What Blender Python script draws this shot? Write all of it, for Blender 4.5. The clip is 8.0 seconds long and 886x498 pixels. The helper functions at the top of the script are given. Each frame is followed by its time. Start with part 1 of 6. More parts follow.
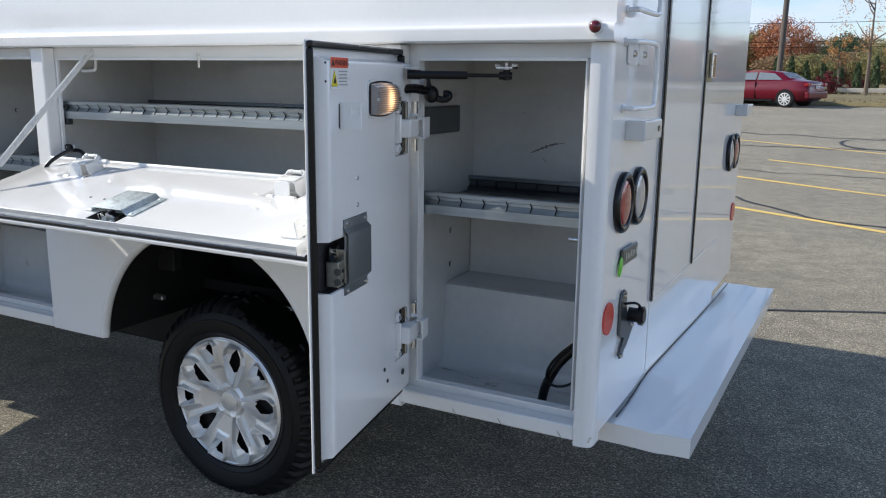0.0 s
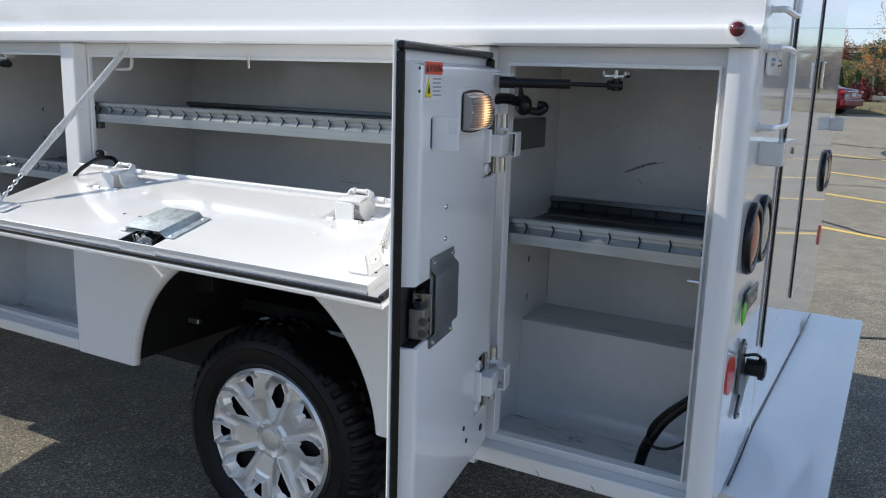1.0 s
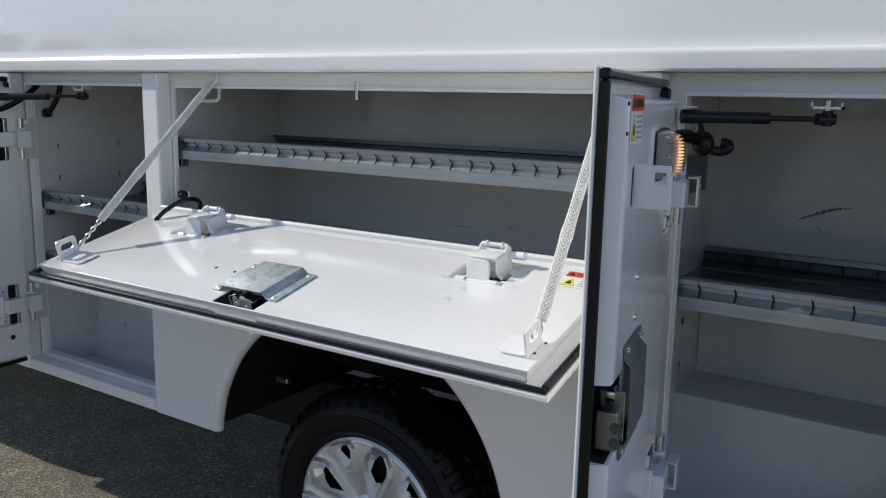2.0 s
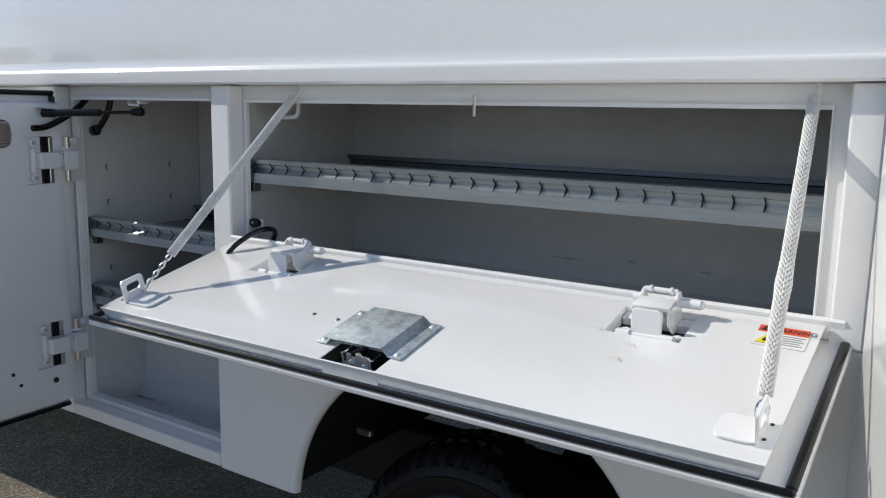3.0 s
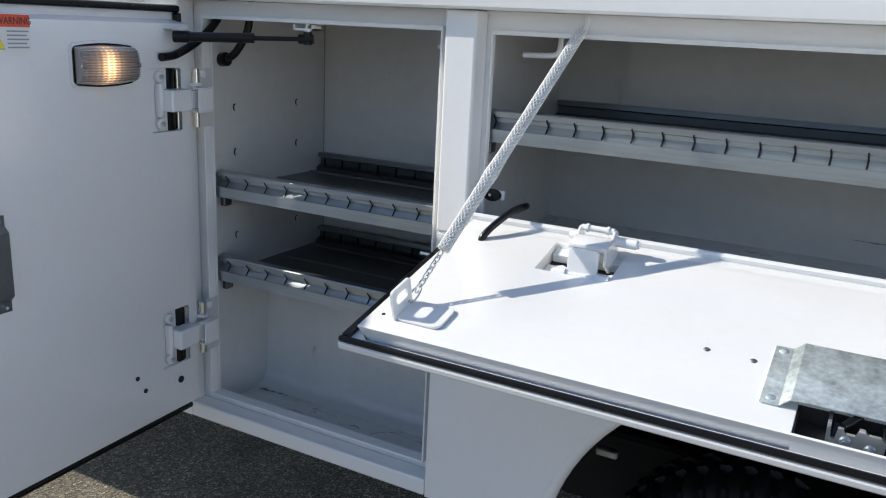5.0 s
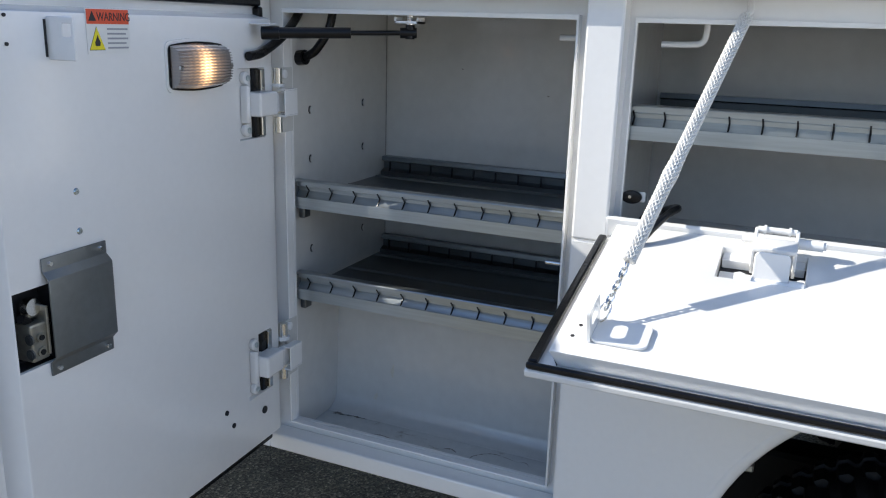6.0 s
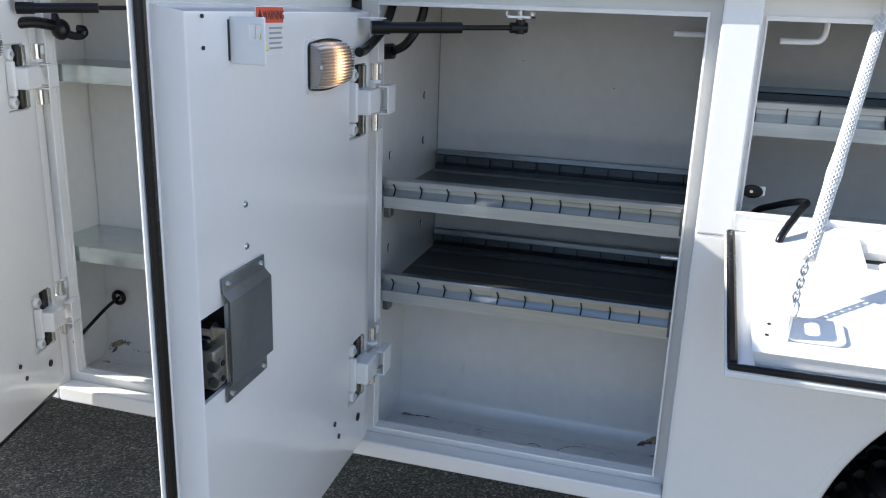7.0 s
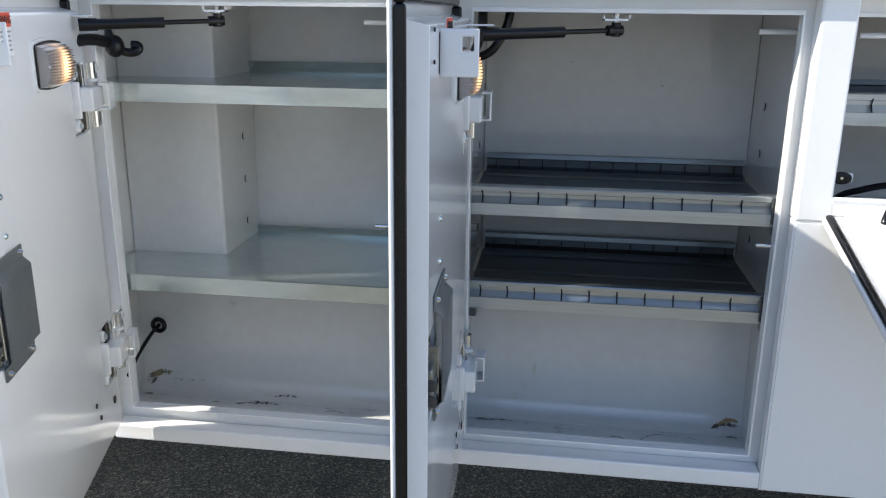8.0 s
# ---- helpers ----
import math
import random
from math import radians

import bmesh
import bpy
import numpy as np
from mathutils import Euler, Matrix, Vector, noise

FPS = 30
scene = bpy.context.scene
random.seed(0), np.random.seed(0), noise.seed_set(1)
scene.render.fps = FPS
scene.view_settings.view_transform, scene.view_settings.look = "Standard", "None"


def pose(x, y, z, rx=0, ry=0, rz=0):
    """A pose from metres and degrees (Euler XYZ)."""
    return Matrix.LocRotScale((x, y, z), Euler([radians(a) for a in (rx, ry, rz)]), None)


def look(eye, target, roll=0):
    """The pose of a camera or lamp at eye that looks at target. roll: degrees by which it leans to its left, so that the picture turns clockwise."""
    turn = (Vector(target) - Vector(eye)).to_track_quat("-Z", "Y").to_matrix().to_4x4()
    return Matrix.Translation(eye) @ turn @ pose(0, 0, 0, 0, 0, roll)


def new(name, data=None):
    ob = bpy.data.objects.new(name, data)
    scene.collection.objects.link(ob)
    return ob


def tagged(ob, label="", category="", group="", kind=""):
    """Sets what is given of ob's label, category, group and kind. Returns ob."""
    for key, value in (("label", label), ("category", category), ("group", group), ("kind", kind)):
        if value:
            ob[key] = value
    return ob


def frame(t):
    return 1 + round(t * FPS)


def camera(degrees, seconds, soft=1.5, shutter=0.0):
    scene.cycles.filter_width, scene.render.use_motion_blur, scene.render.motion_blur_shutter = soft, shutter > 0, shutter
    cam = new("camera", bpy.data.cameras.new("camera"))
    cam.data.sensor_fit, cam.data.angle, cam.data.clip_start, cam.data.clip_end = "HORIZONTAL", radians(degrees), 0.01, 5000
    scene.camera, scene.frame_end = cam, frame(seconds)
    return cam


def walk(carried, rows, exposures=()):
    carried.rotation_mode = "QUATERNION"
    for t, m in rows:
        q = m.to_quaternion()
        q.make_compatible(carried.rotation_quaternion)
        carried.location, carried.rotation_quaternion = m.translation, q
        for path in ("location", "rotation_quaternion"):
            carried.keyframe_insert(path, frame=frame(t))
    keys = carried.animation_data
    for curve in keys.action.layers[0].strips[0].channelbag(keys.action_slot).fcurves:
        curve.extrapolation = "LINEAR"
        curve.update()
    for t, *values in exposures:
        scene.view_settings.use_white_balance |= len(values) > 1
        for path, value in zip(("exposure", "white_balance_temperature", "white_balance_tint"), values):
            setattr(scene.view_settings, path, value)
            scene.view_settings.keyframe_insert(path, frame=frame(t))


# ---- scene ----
cam = camera(56.7, 8.0, 1.1)
PATH = [
    (0, (-0.007, 0.025, 1.426), (-0.928, 1.753, 1.018), 0.7),
    (0.5, (-0.123, 0.107, 1.426), (-1.039, 1.837, 1.013), 1.6),
    (1, (-0.284, 0.222, 1.439), (-1.247, 1.926, 1.03), 1.7),
    (1.5, (-0.435, 0.325, 1.452), (-1.466, 1.995, 1.066), 1.3),
    (2, (-0.606, 0.391, 1.452), (-1.678, 2.041, 1.094), 1.2),
    (2.2, (-0.683, 0.424, 1.462), (-1.771, 2.066, 1.115), 1.0),
    (3.3, (-1.072, 0.518, 1.446), (-2.162, 2.162, 1.12), 1.0),
    (3.5, (-1.159, 0.55, 1.442), (-2.256, 2.188, 1.104), 0.8),
    (4, (-1.351, 0.608, 1.445), (-2.454, 2.228, 1.043), 0.7),
    (4.5, (-1.528, 0.613, 1.44), (-2.604, 2.236, 0.983), 1.2),
    (4.7, (-1.648, 0.568, 1.482), (-2.636, 2.23, 0.97), 2.3),
    (5.8, (-2.06, 0.491, 1.453), (-2.878, 2.244, 0.945), 2.2),
    (6, (-2.15, 0.488, 1.454), (-2.93, 2.253, 0.93), 1.7),
    (6.5, (-2.353, 0.452, 1.463), (-3.019, 2.254, 0.907), 1.4),
    (7, (-2.544, 0.38, 1.472), (-3.066, 2.226, 0.905), 2.1),
    (7.5, (-2.766, 0.288, 1.5), (-3.114, 2.172, 0.926), 2.2),
    (8, (-2.933, 0.298, 1.473), (-3.195, 2.201, 0.913), 0.6),
]
EXPOSURE = [(0, 0.20), (1.0, 0.13), (2.0, -0.28), (3.5, -0.26), (4.5, 0.03), (5.8, 0.32), (6.5, 0.62), (7.5, 0.76), (8, 0.70)]
walk(cam, [(t, look(eye, target, roll)) for t, eye, target, roll in PATH], EXPOSURE)

# ---- light ----
SUN = Vector((-1.57, -0.45, 1.0)).normalized()
world = bpy.data.worlds.new("sky")
scene.world = world
world.use_nodes = True
wn, wl = world.node_tree.nodes, world.node_tree.links
wn.clear()
sky = wn.new("ShaderNodeTexSky")
sky.sky_type = "NISHITA"
sky.sun_disc = False
sky.sun_elevation = math.asin(SUN.z)
sky.sun_rotation = math.atan2(SUN.x, SUN.y)
sky.air_density, sky.dust_density, sky.ozone_density = 1.0, 0.3, 4.0
coord = wn.new("ShaderNodeTexCoord")
flat = wn.new("ShaderNodeMapping")
flat.inputs["Scale"].default_value = (1.6, 1.6, 6.0)
cloud = wn.new("ShaderNodeTexNoise")
cloud.inputs["Scale"].default_value = 2.6
cloud.inputs["Detail"].default_value = 7
cloud.inputs["Roughness"].default_value = 0.55
cramp = wn.new("ShaderNodeValToRGB")
cramp.color_ramp.elements[0].position = 0.35
cramp.color_ramp.elements[1].position = 0.54
# clouds away from the sun are lit from the front, those beneath it show their shaded side
away = wn.new("ShaderNodeVectorMath")
away.operation = "DOT_PRODUCT"
away.inputs[1].default_value = Vector((-SUN.x, -SUN.y, 0)).normalized()
lit = wn.new("ShaderNodeMapRange")
lit.inputs["From Min"].default_value, lit.inputs["From Max"].default_value = 0.38, 1.0
cshade = wn.new("ShaderNodeMixRGB")
cshade.inputs[1].default_value = (4.4, 5.1, 6.4, 1)
cshade.inputs[2].default_value = (14.5, 16.0, 19.4, 1)
cmix = wn.new("ShaderNodeMixRGB")
bg = wn.new("ShaderNodeBackground")
bg.inputs["Strength"].default_value = 0.15
wout = wn.new("ShaderNodeOutputWorld")
wl.new(coord.outputs["Generated"], flat.inputs["Vector"])
wl.new(flat.outputs[0], cloud.inputs["Vector"])
# cover thins out overhead
high = wn.new("ShaderNodeSeparateXYZ")
thin = wn.new("ShaderNodeMath")
thin.operation = "MULTIPLY_ADD"
thin.inputs[1].default_value = -0.36
wl.new(coord.outputs["Generated"], high.inputs[0])
wl.new(high.outputs["Z"], thin.inputs[0])
wl.new(cloud.outputs["Fac"], thin.inputs[2])
wl.new(thin.outputs[0], cramp.inputs["Fac"])
wl.new(coord.outputs["Generated"], away.inputs[0])
wl.new(away.outputs["Value"], lit.inputs["Value"])
wl.new(lit.outputs[0], cshade.inputs[0])
wl.new(cshade.outputs[0], cmix.inputs[2])
wl.new(cramp.outputs["Color"], cmix.inputs[0])
wl.new(sky.outputs[0], cmix.inputs[1])
wl.new(cmix.outputs[0], bg.inputs["Color"])
wl.new(bg.outputs[0], wout.inputs[0])
sun = new("sun", bpy.data.lights.new("sun", "SUN"))
sun.data.energy, sun.data.angle, sun.data.color = 4.6, radians(0.55), (1.0, 0.94, 0.84)
sun.matrix_world = look(SUN * 60, (0, 0, 0))

# ---- materials ----


def material(name, base, rough=0.5, metal=0.0, var=0.0, scale=6.0, fine=80.0, bump=0.0, bump_scale=150.0, coat=0.0, dark=None,
             spec=0.5, island=0.0, stretch=(1, 1, 1), wave=0.0, coat_rough=0.06):
    """A surface with variation at two scales, bump, and an optional second colour in stains."""
    m = bpy.data.materials.new(name)
    m.use_nodes = True
    n, l = m.node_tree.nodes, m.node_tree.links
    b = n["Principled BSDF"]
    b.inputs["Roughness"].default_value = rough
    b.inputs["Metallic"].default_value = metal
    b.inputs["Coat Weight"].default_value = coat
    b.inputs["Coat Roughness"].default_value = coat_rough
    b.inputs["Specular IOR Level"].default_value = spec
    tc = n.new("ShaderNodeTexCoord")
    mp = n.new("ShaderNodeMapping")
    mp.inputs["Scale"].default_value = stretch
    l.new(tc.outputs["Object"], mp.inputs["Vector"])
    big = n.new("ShaderNodeTexNoise")
    big.inputs["Scale"].default_value = scale
    big.inputs["Detail"].default_value = 5
    small = n.new("ShaderNodeTexNoise")
    small.inputs["Scale"].default_value = fine
    small.inputs["Detail"].default_value = 3
    for q in (big, small):
        l.new(mp.outputs[0], q.inputs["Vector"])
    mix = n.new("ShaderNodeMixRGB")
    mix.inputs[1].default_value = (*[c * (1 - var) for c in base], 1)
    mix.inputs[2].default_value = (*[min(1, c * (1 + var)) for c in base], 1)
    av = n.new("ShaderNodeMath")
    av.operation = "MULTIPLY_ADD"
    av.inputs[1].default_value = 0.45
    half = n.new("ShaderNodeMath")
    half.operation = "MULTIPLY"
    half.inputs[1].default_value = 0.55
    l.new(big.outputs["Fac"], half.inputs[0])
    l.new(small.outputs["Fac"], av.inputs[0])
    l.new(half.outputs[0], av.inputs[2])
    st = n.new("ShaderNodeMapRange")
    st.inputs["From Min"].default_value, st.inputs["From Max"].default_value = 0.3, 0.7
    l.new(av.outputs[0], st.inputs["Value"])
    l.new(st.outputs[0], mix.inputs[0])
    col = mix.outputs[0]
    if dark:
        dcol, thr, dscale = dark
        dn = n.new("ShaderNodeTexNoise")
        dn.inputs["Scale"].default_value = dscale
        dn.inputs["Detail"].default_value = 8
        dn.inputs["Roughness"].default_value = 0.65
        l.new(mp.outputs[0], dn.inputs["Vector"])
        r = n.new("ShaderNodeMapRange")
        r.inputs["From Min"].default_value, r.inputs["From Max"].default_value = thr, thr + 0.1
        l.new(dn.outputs["Fac"], r.inputs["Value"])
        mx = n.new("ShaderNodeMixRGB")
        mx.inputs[2].default_value = (*dcol, 1)
        l.new(r.outputs[0], mx.inputs[0])
        l.new(col, mx.inputs[1])
        col = mx.outputs[0]
    if island:
        g = n.new("ShaderNodeNewGeometry")
        hs = n.new("ShaderNodeHueSaturation")
        vr = n.new("ShaderNodeMapRange")
        vr.inputs["To Min"].default_value, vr.inputs["To Max"].default_value = 1 - island, 1 + island
        l.new(g.outputs["Random Per Island"], vr.inputs["Value"])
        l.new(vr.outputs[0], hs.inputs["Value"])
        l.new(col, hs.inputs["Color"])
        col = hs.outputs[0]
    l.new(col, b.inputs["Base Color"])
    rr = n.new("ShaderNodeMapRange")
    rr.inputs["To Min"].default_value, rr.inputs["To Max"].default_value = max(0.02, rough * 0.8), min(1, rough * 1.2)
    l.new(big.outputs["Fac"], rr.inputs["Value"])
    l.new(rr.outputs[0], b.inputs["Roughness"])
    last = None
    if bump:
        bn = n.new("ShaderNodeTexNoise")
        bn.inputs["Scale"].default_value = bump_scale
        bn.inputs["Detail"].default_value = 4
        l.new(mp.outputs[0], bn.inputs["Vector"])
        bp = n.new("ShaderNodeBump")
        bp.inputs["Strength"].default_value = bump
        bp.inputs["Distance"].default_value = 0.004
        l.new(bn.outputs["Fac"], bp.inputs["Height"])
        last = bp
    if wave:
        wv = n.new("ShaderNodeTexNoise")
        wv.inputs["Scale"].default_value = 3.5
        wv.inputs["Detail"].default_value = 1
        l.new(tc.outputs["Object"], wv.inputs["Vector"])
        wb = n.new("ShaderNodeBump")
        wb.inputs["Strength"].default_value = wave
        wb.inputs["Distance"].default_value = 0.02
        l.new(wv.outputs["Fac"], wb.inputs["Height"])
        if last:
            l.new(last.outputs[0], wb.inputs["Normal"])
        last = wb
    if last:
        l.new(last.outputs[0], b.inputs["Normal"])
    return m


def lamp_glow(name, color, strength):
    m = bpy.data.materials.new(name)
    m.use_nodes = True
    b = m.node_tree.nodes["Principled BSDF"]
    b.inputs["Base Color"].default_value = (*color, 1)
    b.inputs["Emission Color"].default_value = (*color, 1)
    b.inputs["Emission Strength"].default_value = strength
    return m


PAINT = material("white_paint", (0.85, 0.85, 0.84), 0.22, var=0.02, scale=3, coat=0.6, wave=0.015)
SHEET = material("white_panel_paint", (0.85, 0.85, 0.84), 0.22, var=0.02, scale=2, coat=1.0, coat_rough=0.035, wave=0.05)
BODY = material("white_body_enamel", (0.85, 0.85, 0.84), 0.2, var=0.02, scale=2, coat=1.0, coat_rough=0.025, wave=0.03)
# lining white set greyer than the body, deepening compartment shade by colour; stains are real
LINER = material("shade_greyed_liner_white", (0.67, 0.67, 0.65), 0.2, coat=0.8, coat_rough=0.07, var=0.05, scale=5, fine=40, dark=((0.40, 0.36, 0.30), 0.68, 7.0), wave=0.07)
FLOORPAINT = material("dusty_floor_paint", (0.64, 0.645, 0.63), 0.22, coat=0.5, var=0.10, scale=6, fine=50, dark=((0.34, 0.31, 0.27), 0.585, 11.0))
LIDPAINT = material("white_lid_paint", (0.85, 0.85, 0.835), 0.16, var=0.02, scale=4, coat=0.6, dark=((0.66, 0.6, 0.5), 0.72, 5.0), wave=0.10)
GALV = material("galvanised_steel", (0.47, 0.515, 0.54), 0.33, metal=0.92, var=0.17, scale=9, fine=90, stretch=(0.12, 1, 2.5), wave=0.05)
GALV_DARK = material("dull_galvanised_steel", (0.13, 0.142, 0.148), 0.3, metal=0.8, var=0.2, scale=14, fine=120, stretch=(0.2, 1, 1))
GALV_PALE = material("pale_galvanised_steel", (0.62, 0.68, 0.67), 0.24, metal=0.92, var=0.14, scale=7, fine=60, stretch=(0.5, 1, 2))
ZINC = material("zinc_plate", (0.54, 0.60, 0.60), 0.48, metal=0.6, var=0.42, scale=38, fine=150)
STEEL = material("bright_steel", (0.70, 0.70, 0.68), 0.16, metal=1.0, var=0.08)
PLATE = material("grey_steel_plate", (0.21, 0.225, 0.23), 0.42, metal=0.7, var=0.10, scale=10, fine=90)
LATCH = material("plated_latch", (0.34, 0.33, 0.285), 0.35, metal=0.75, var=0.25, scale=40)
BRASS = material("dull_yellow_zinc", (0.30, 0.26, 0.17), 0.35, metal=0.8, var=0.15, scale=40)
RUBBER = material("black_rubber", (0.006, 0.006, 0.007), 0.26, spec=0.38, var=0.2, scale=30, bump=0.06)
BLACK = material("black_plastic", (0.006, 0.006, 0.007), 0.3, spec=0.35, var=0.2)
# near-black colour that stands in for the shade inside pockets and holes
CAVITY = material("cavity_shade", (0.018, 0.018, 0.02), 0.6, var=0.2)
UNDER = material("dark_underbody", (0.007, 0.007, 0.0075), 0.75, var=0.4, scale=8)
TYRE = material("tyre_rubber", (0.008, 0.008, 0.009), 0.5, spec=0.28, var=0.3, scale=20, fine=90, bump=0.15)
HUB = material("silver_wheel_cover", (0.84, 0.84, 0.83), 0.3, metal=0.6, var=0.06, scale=9)
SEAM = material("dark_seam", (0.30, 0.295, 0.28), 0.7, var=0.5, scale=12, fine=60)
ROPE = material("white_braid", (0.78, 0.77, 0.74), 0.7, var=0.12, scale=60, fine=300, bump=0.4, bump_scale=500)
RED = material("red_lens", (0.28, 0.012, 0.018), 0.12, var=0.2, scale=30, coat=0.6)
DEEP_RED = material("deep_red_lens", (0.11, 0.004, 0.008), 0.1, var=0.2, scale=30, coat=0.8)
RED_TAPE = material("red_reflector", (0.62, 0.07, 0.05), 0.25, var=0.15, scale=90)
CLEAR = material("clear_grey_lens", (0.42, 0.43, 0.44), 0.1, metal=0.3, var=0.15, coat=0.6)
LABEL_WHITE = material("sticker_white", (0.78, 0.78, 0.76), 0.4, var=0.02)
LABEL_RED = material("sticker_red", (0.72, 0.10, 0.045), 0.4, var=0.03)
LABEL_YELLOW = material("sticker_yellow", (0.83, 0.72, 0.03), 0.4, var=0.03)
LABEL_BLACK = material("sticker_black", (0.025, 0.025, 0.03), 0.45, var=0.05)
LABEL_GREY = material("sticker_grey", (0.33, 0.34, 0.37), 0.45, var=0.05)
GREEN = material("badge_green", (0.16, 0.55, 0.05), 0.3, var=0.05)
BADGE = material("badge_grey", (0.11, 0.12, 0.11), 0.35, metal=0.4, var=0.1)
GLOW = lamp_glow("lamp_filament", (1.0, 0.50, 0.20), 7.0)


def lit_lens(name):
    """Ribbed clear lens, lit from a bulb behind its middle."""
    m = bpy.data.materials.new(name)
    m.use_nodes = True
    n, l = m.node_tree.nodes, m.node_tree.links
    bs = n["Principled BSDF"]
    bs.inputs["Base Color"].default_value = (0.27, 0.27, 0.275, 1)
    bs.inputs["Roughness"].default_value = 0.12
    bs.inputs["Coat Weight"].default_value = 0.5
    tc = n.new("ShaderNodeTexCoord")
    sp = n.new("ShaderNodeSeparateXYZ")
    l.new(tc.outputs["Generated"], sp.inputs[0])

    def op(kind, a, c=None):
        q = n.new("ShaderNodeMath")
        q.operation = kind
        for k, v in enumerate((a, c)):
            if v is None:
                continue
            if isinstance(v, (int, float)):
                q.inputs[k].default_value = v
            else:
                l.new(v, q.inputs[k])
        return q.outputs[0]

    def bell(src, mid, wide):
        t = op("DIVIDE", op("SUBTRACT", src, mid), wide)
        return op("EXPONENT", op("MULTIPLY", op("MULTIPLY", t, t), -1.0))
    core = op("MULTIPLY", bell(sp.outputs[0], 0.58, 0.10), bell(sp.outputs[2], 0.5, 0.34))
    halo = op("MULTIPLY", op("MULTIPLY", bell(sp.outputs[0], 0.58, 0.26), bell(sp.outputs[2], 0.5, 0.4)), 0.18)
    ribs = op("ADD", op("MULTIPLY", op("SINE", op("MULTIPLY", sp.outputs[2], 94.2)), 0.42), 0.58)
    glow = op("MULTIPLY", op("ADD", core, halo), ribs)
    bs.inputs["Emission Color"].default_value = (1.0, 0.56, 0.26, 1)
    cols = op("ADD", op("MULTIPLY", op("SINE", op("MULTIPLY", sp.outputs[0], 75.0)), 0.30), 0.70)
    l.new(op("MULTIPLY", op("MULTIPLY", glow, cols), 3.8), bs.inputs["Emission Strength"])
    return m


LENS = lit_lens("ribbed_lit_lens")


def asphalt_material():
    """Worn asphalt: pale and dark aggregate in a grey binder, broad stains, fine relief."""
    m = bpy.data.materials.new("asphalt")
    m.use_nodes = True
    n, l = m.node_tree.nodes, m.node_tree.links
    bs = n["Principled BSDF"]
    bs.inputs["Roughness"].default_value = 0.92
    bs.inputs["Specular IOR Level"].default_value = 0.1
    bs.inputs["Sheen Weight"].default_value = 0.24
    bs.inputs["Sheen Roughness"].default_value = 0.55
    bs.inputs["Sheen Tint"].default_value = (1.0, 0.93, 0.80, 1)
    tc = n.new("ShaderNodeTexCoord")

    def tex(kind, scale, detail=4):
        q = n.new(kind)
        q.inputs["Scale"].default_value = scale
        if kind == "ShaderNodeTexNoise":
            q.inputs["Detail"].default_value = detail
        l.new(tc.outputs["Object"], q.inputs["Vector"])
        return q

    def ramp(src, stops):
        r = n.new("ShaderNodeValToRGB")
        while len(r.color_ramp.elements) < len(stops):
            r.color_ramp.elements.new(0.5)
        for e, (p, c) in zip(r.color_ramp.elements, stops):
            e.position, e.color = p, (*c, 1)
        l.new(src, r.inputs["Fac"])
        return r.outputs["Color"]

    def mul(a, c, f=1.0):
        q = n.new("ShaderNodeMixRGB")
        q.blend_type = "MULTIPLY"
        q.inputs[0].default_value = f
        l.new(a, q.inputs[1])
        l.new(c, q.inputs[2])
        return q.outputs[0]
    cells = tex("ShaderNodeTexVoronoi", 175.0)
    stone = ramp(cells.outputs["Color"], [(0.0, (0.040, 0.037, 0.030)), (0.45, (0.125, 0.114, 0.089)), (0.78, (0.30, 0.272, 0.212)), (1.0, (0.84, 0.77, 0.61))])
    grit = ramp(tex("ShaderNodeTexNoise", 300.0, 2).outputs["Fac"], [(0.3, (0.72, 0.72, 0.72)), (0.7, (1.16, 1.15, 1.13))])
    broad = ramp(tex("ShaderNodeTexNoise", 0.5, 6).outputs["Fac"], [(0.32, (0.76, 0.76, 0.77)), (0.6, (1.10, 1.08, 1.04))])
    mid = ramp(tex("ShaderNodeTexNoise", 6.0, 5).outputs["Fac"], [(0.3, (0.68, 0.68, 0.68)), (0.65, (1.14, 1.14, 1.12))])
    col = mul(mul(mul(stone, grit), broad), mid)
    l.new(col, bs.inputs["Base Color"])
    bp = n.new("ShaderNodeBump")
    bp.inputs["Strength"].default_value = 0.7
    bp.inputs["Distance"].default_value = 0.004
    l.new(cells.outputs["Distance"], bp.inputs["Height"])
    l.new(bp.outputs[0], bs.inputs["Normal"])
    return m


ASPHALT = asphalt_material()
LINE_YELLOW = material("yellow_road_paint", (0.80, 0.56, 0.16), 0.8, var=0.12, scale=20, fine=110, dark=((0.2, 0.18, 0.14), 0.6, 14.0))
TAR = material("tar_seal", (0.03, 0.03, 0.03), 0.6, var=0.3)
GRASS = material("dry_grass", (0.19, 0.155, 0.075), 0.95, var=0.4, scale=2, fine=30)
BARK = material("bark", (0.14, 0.11, 0.085), 0.9, var=0.3, scale=12)
RAILWOOD = material("weathered_rail", (0.50, 0.46, 0.40), 0.85, var=0.2, scale=5, fine=40)
POLE = material("weathered_pole", (0.10, 0.085, 0.075), 0.8, var=0.25, scale=8)
CARPAINT = material("red_car_paint", (0.13, 0.002, 0.013), 0.3, spec=0.3, var=0.05, coat=0.5)
# base colour raised to blue-grey to stand in for sky mirrored in the panes
GLASS = material("sky_paled_car_glass", (0.16, 0.185, 0.20), 0.06, metal=0.0, var=0.1, coat=1.0)
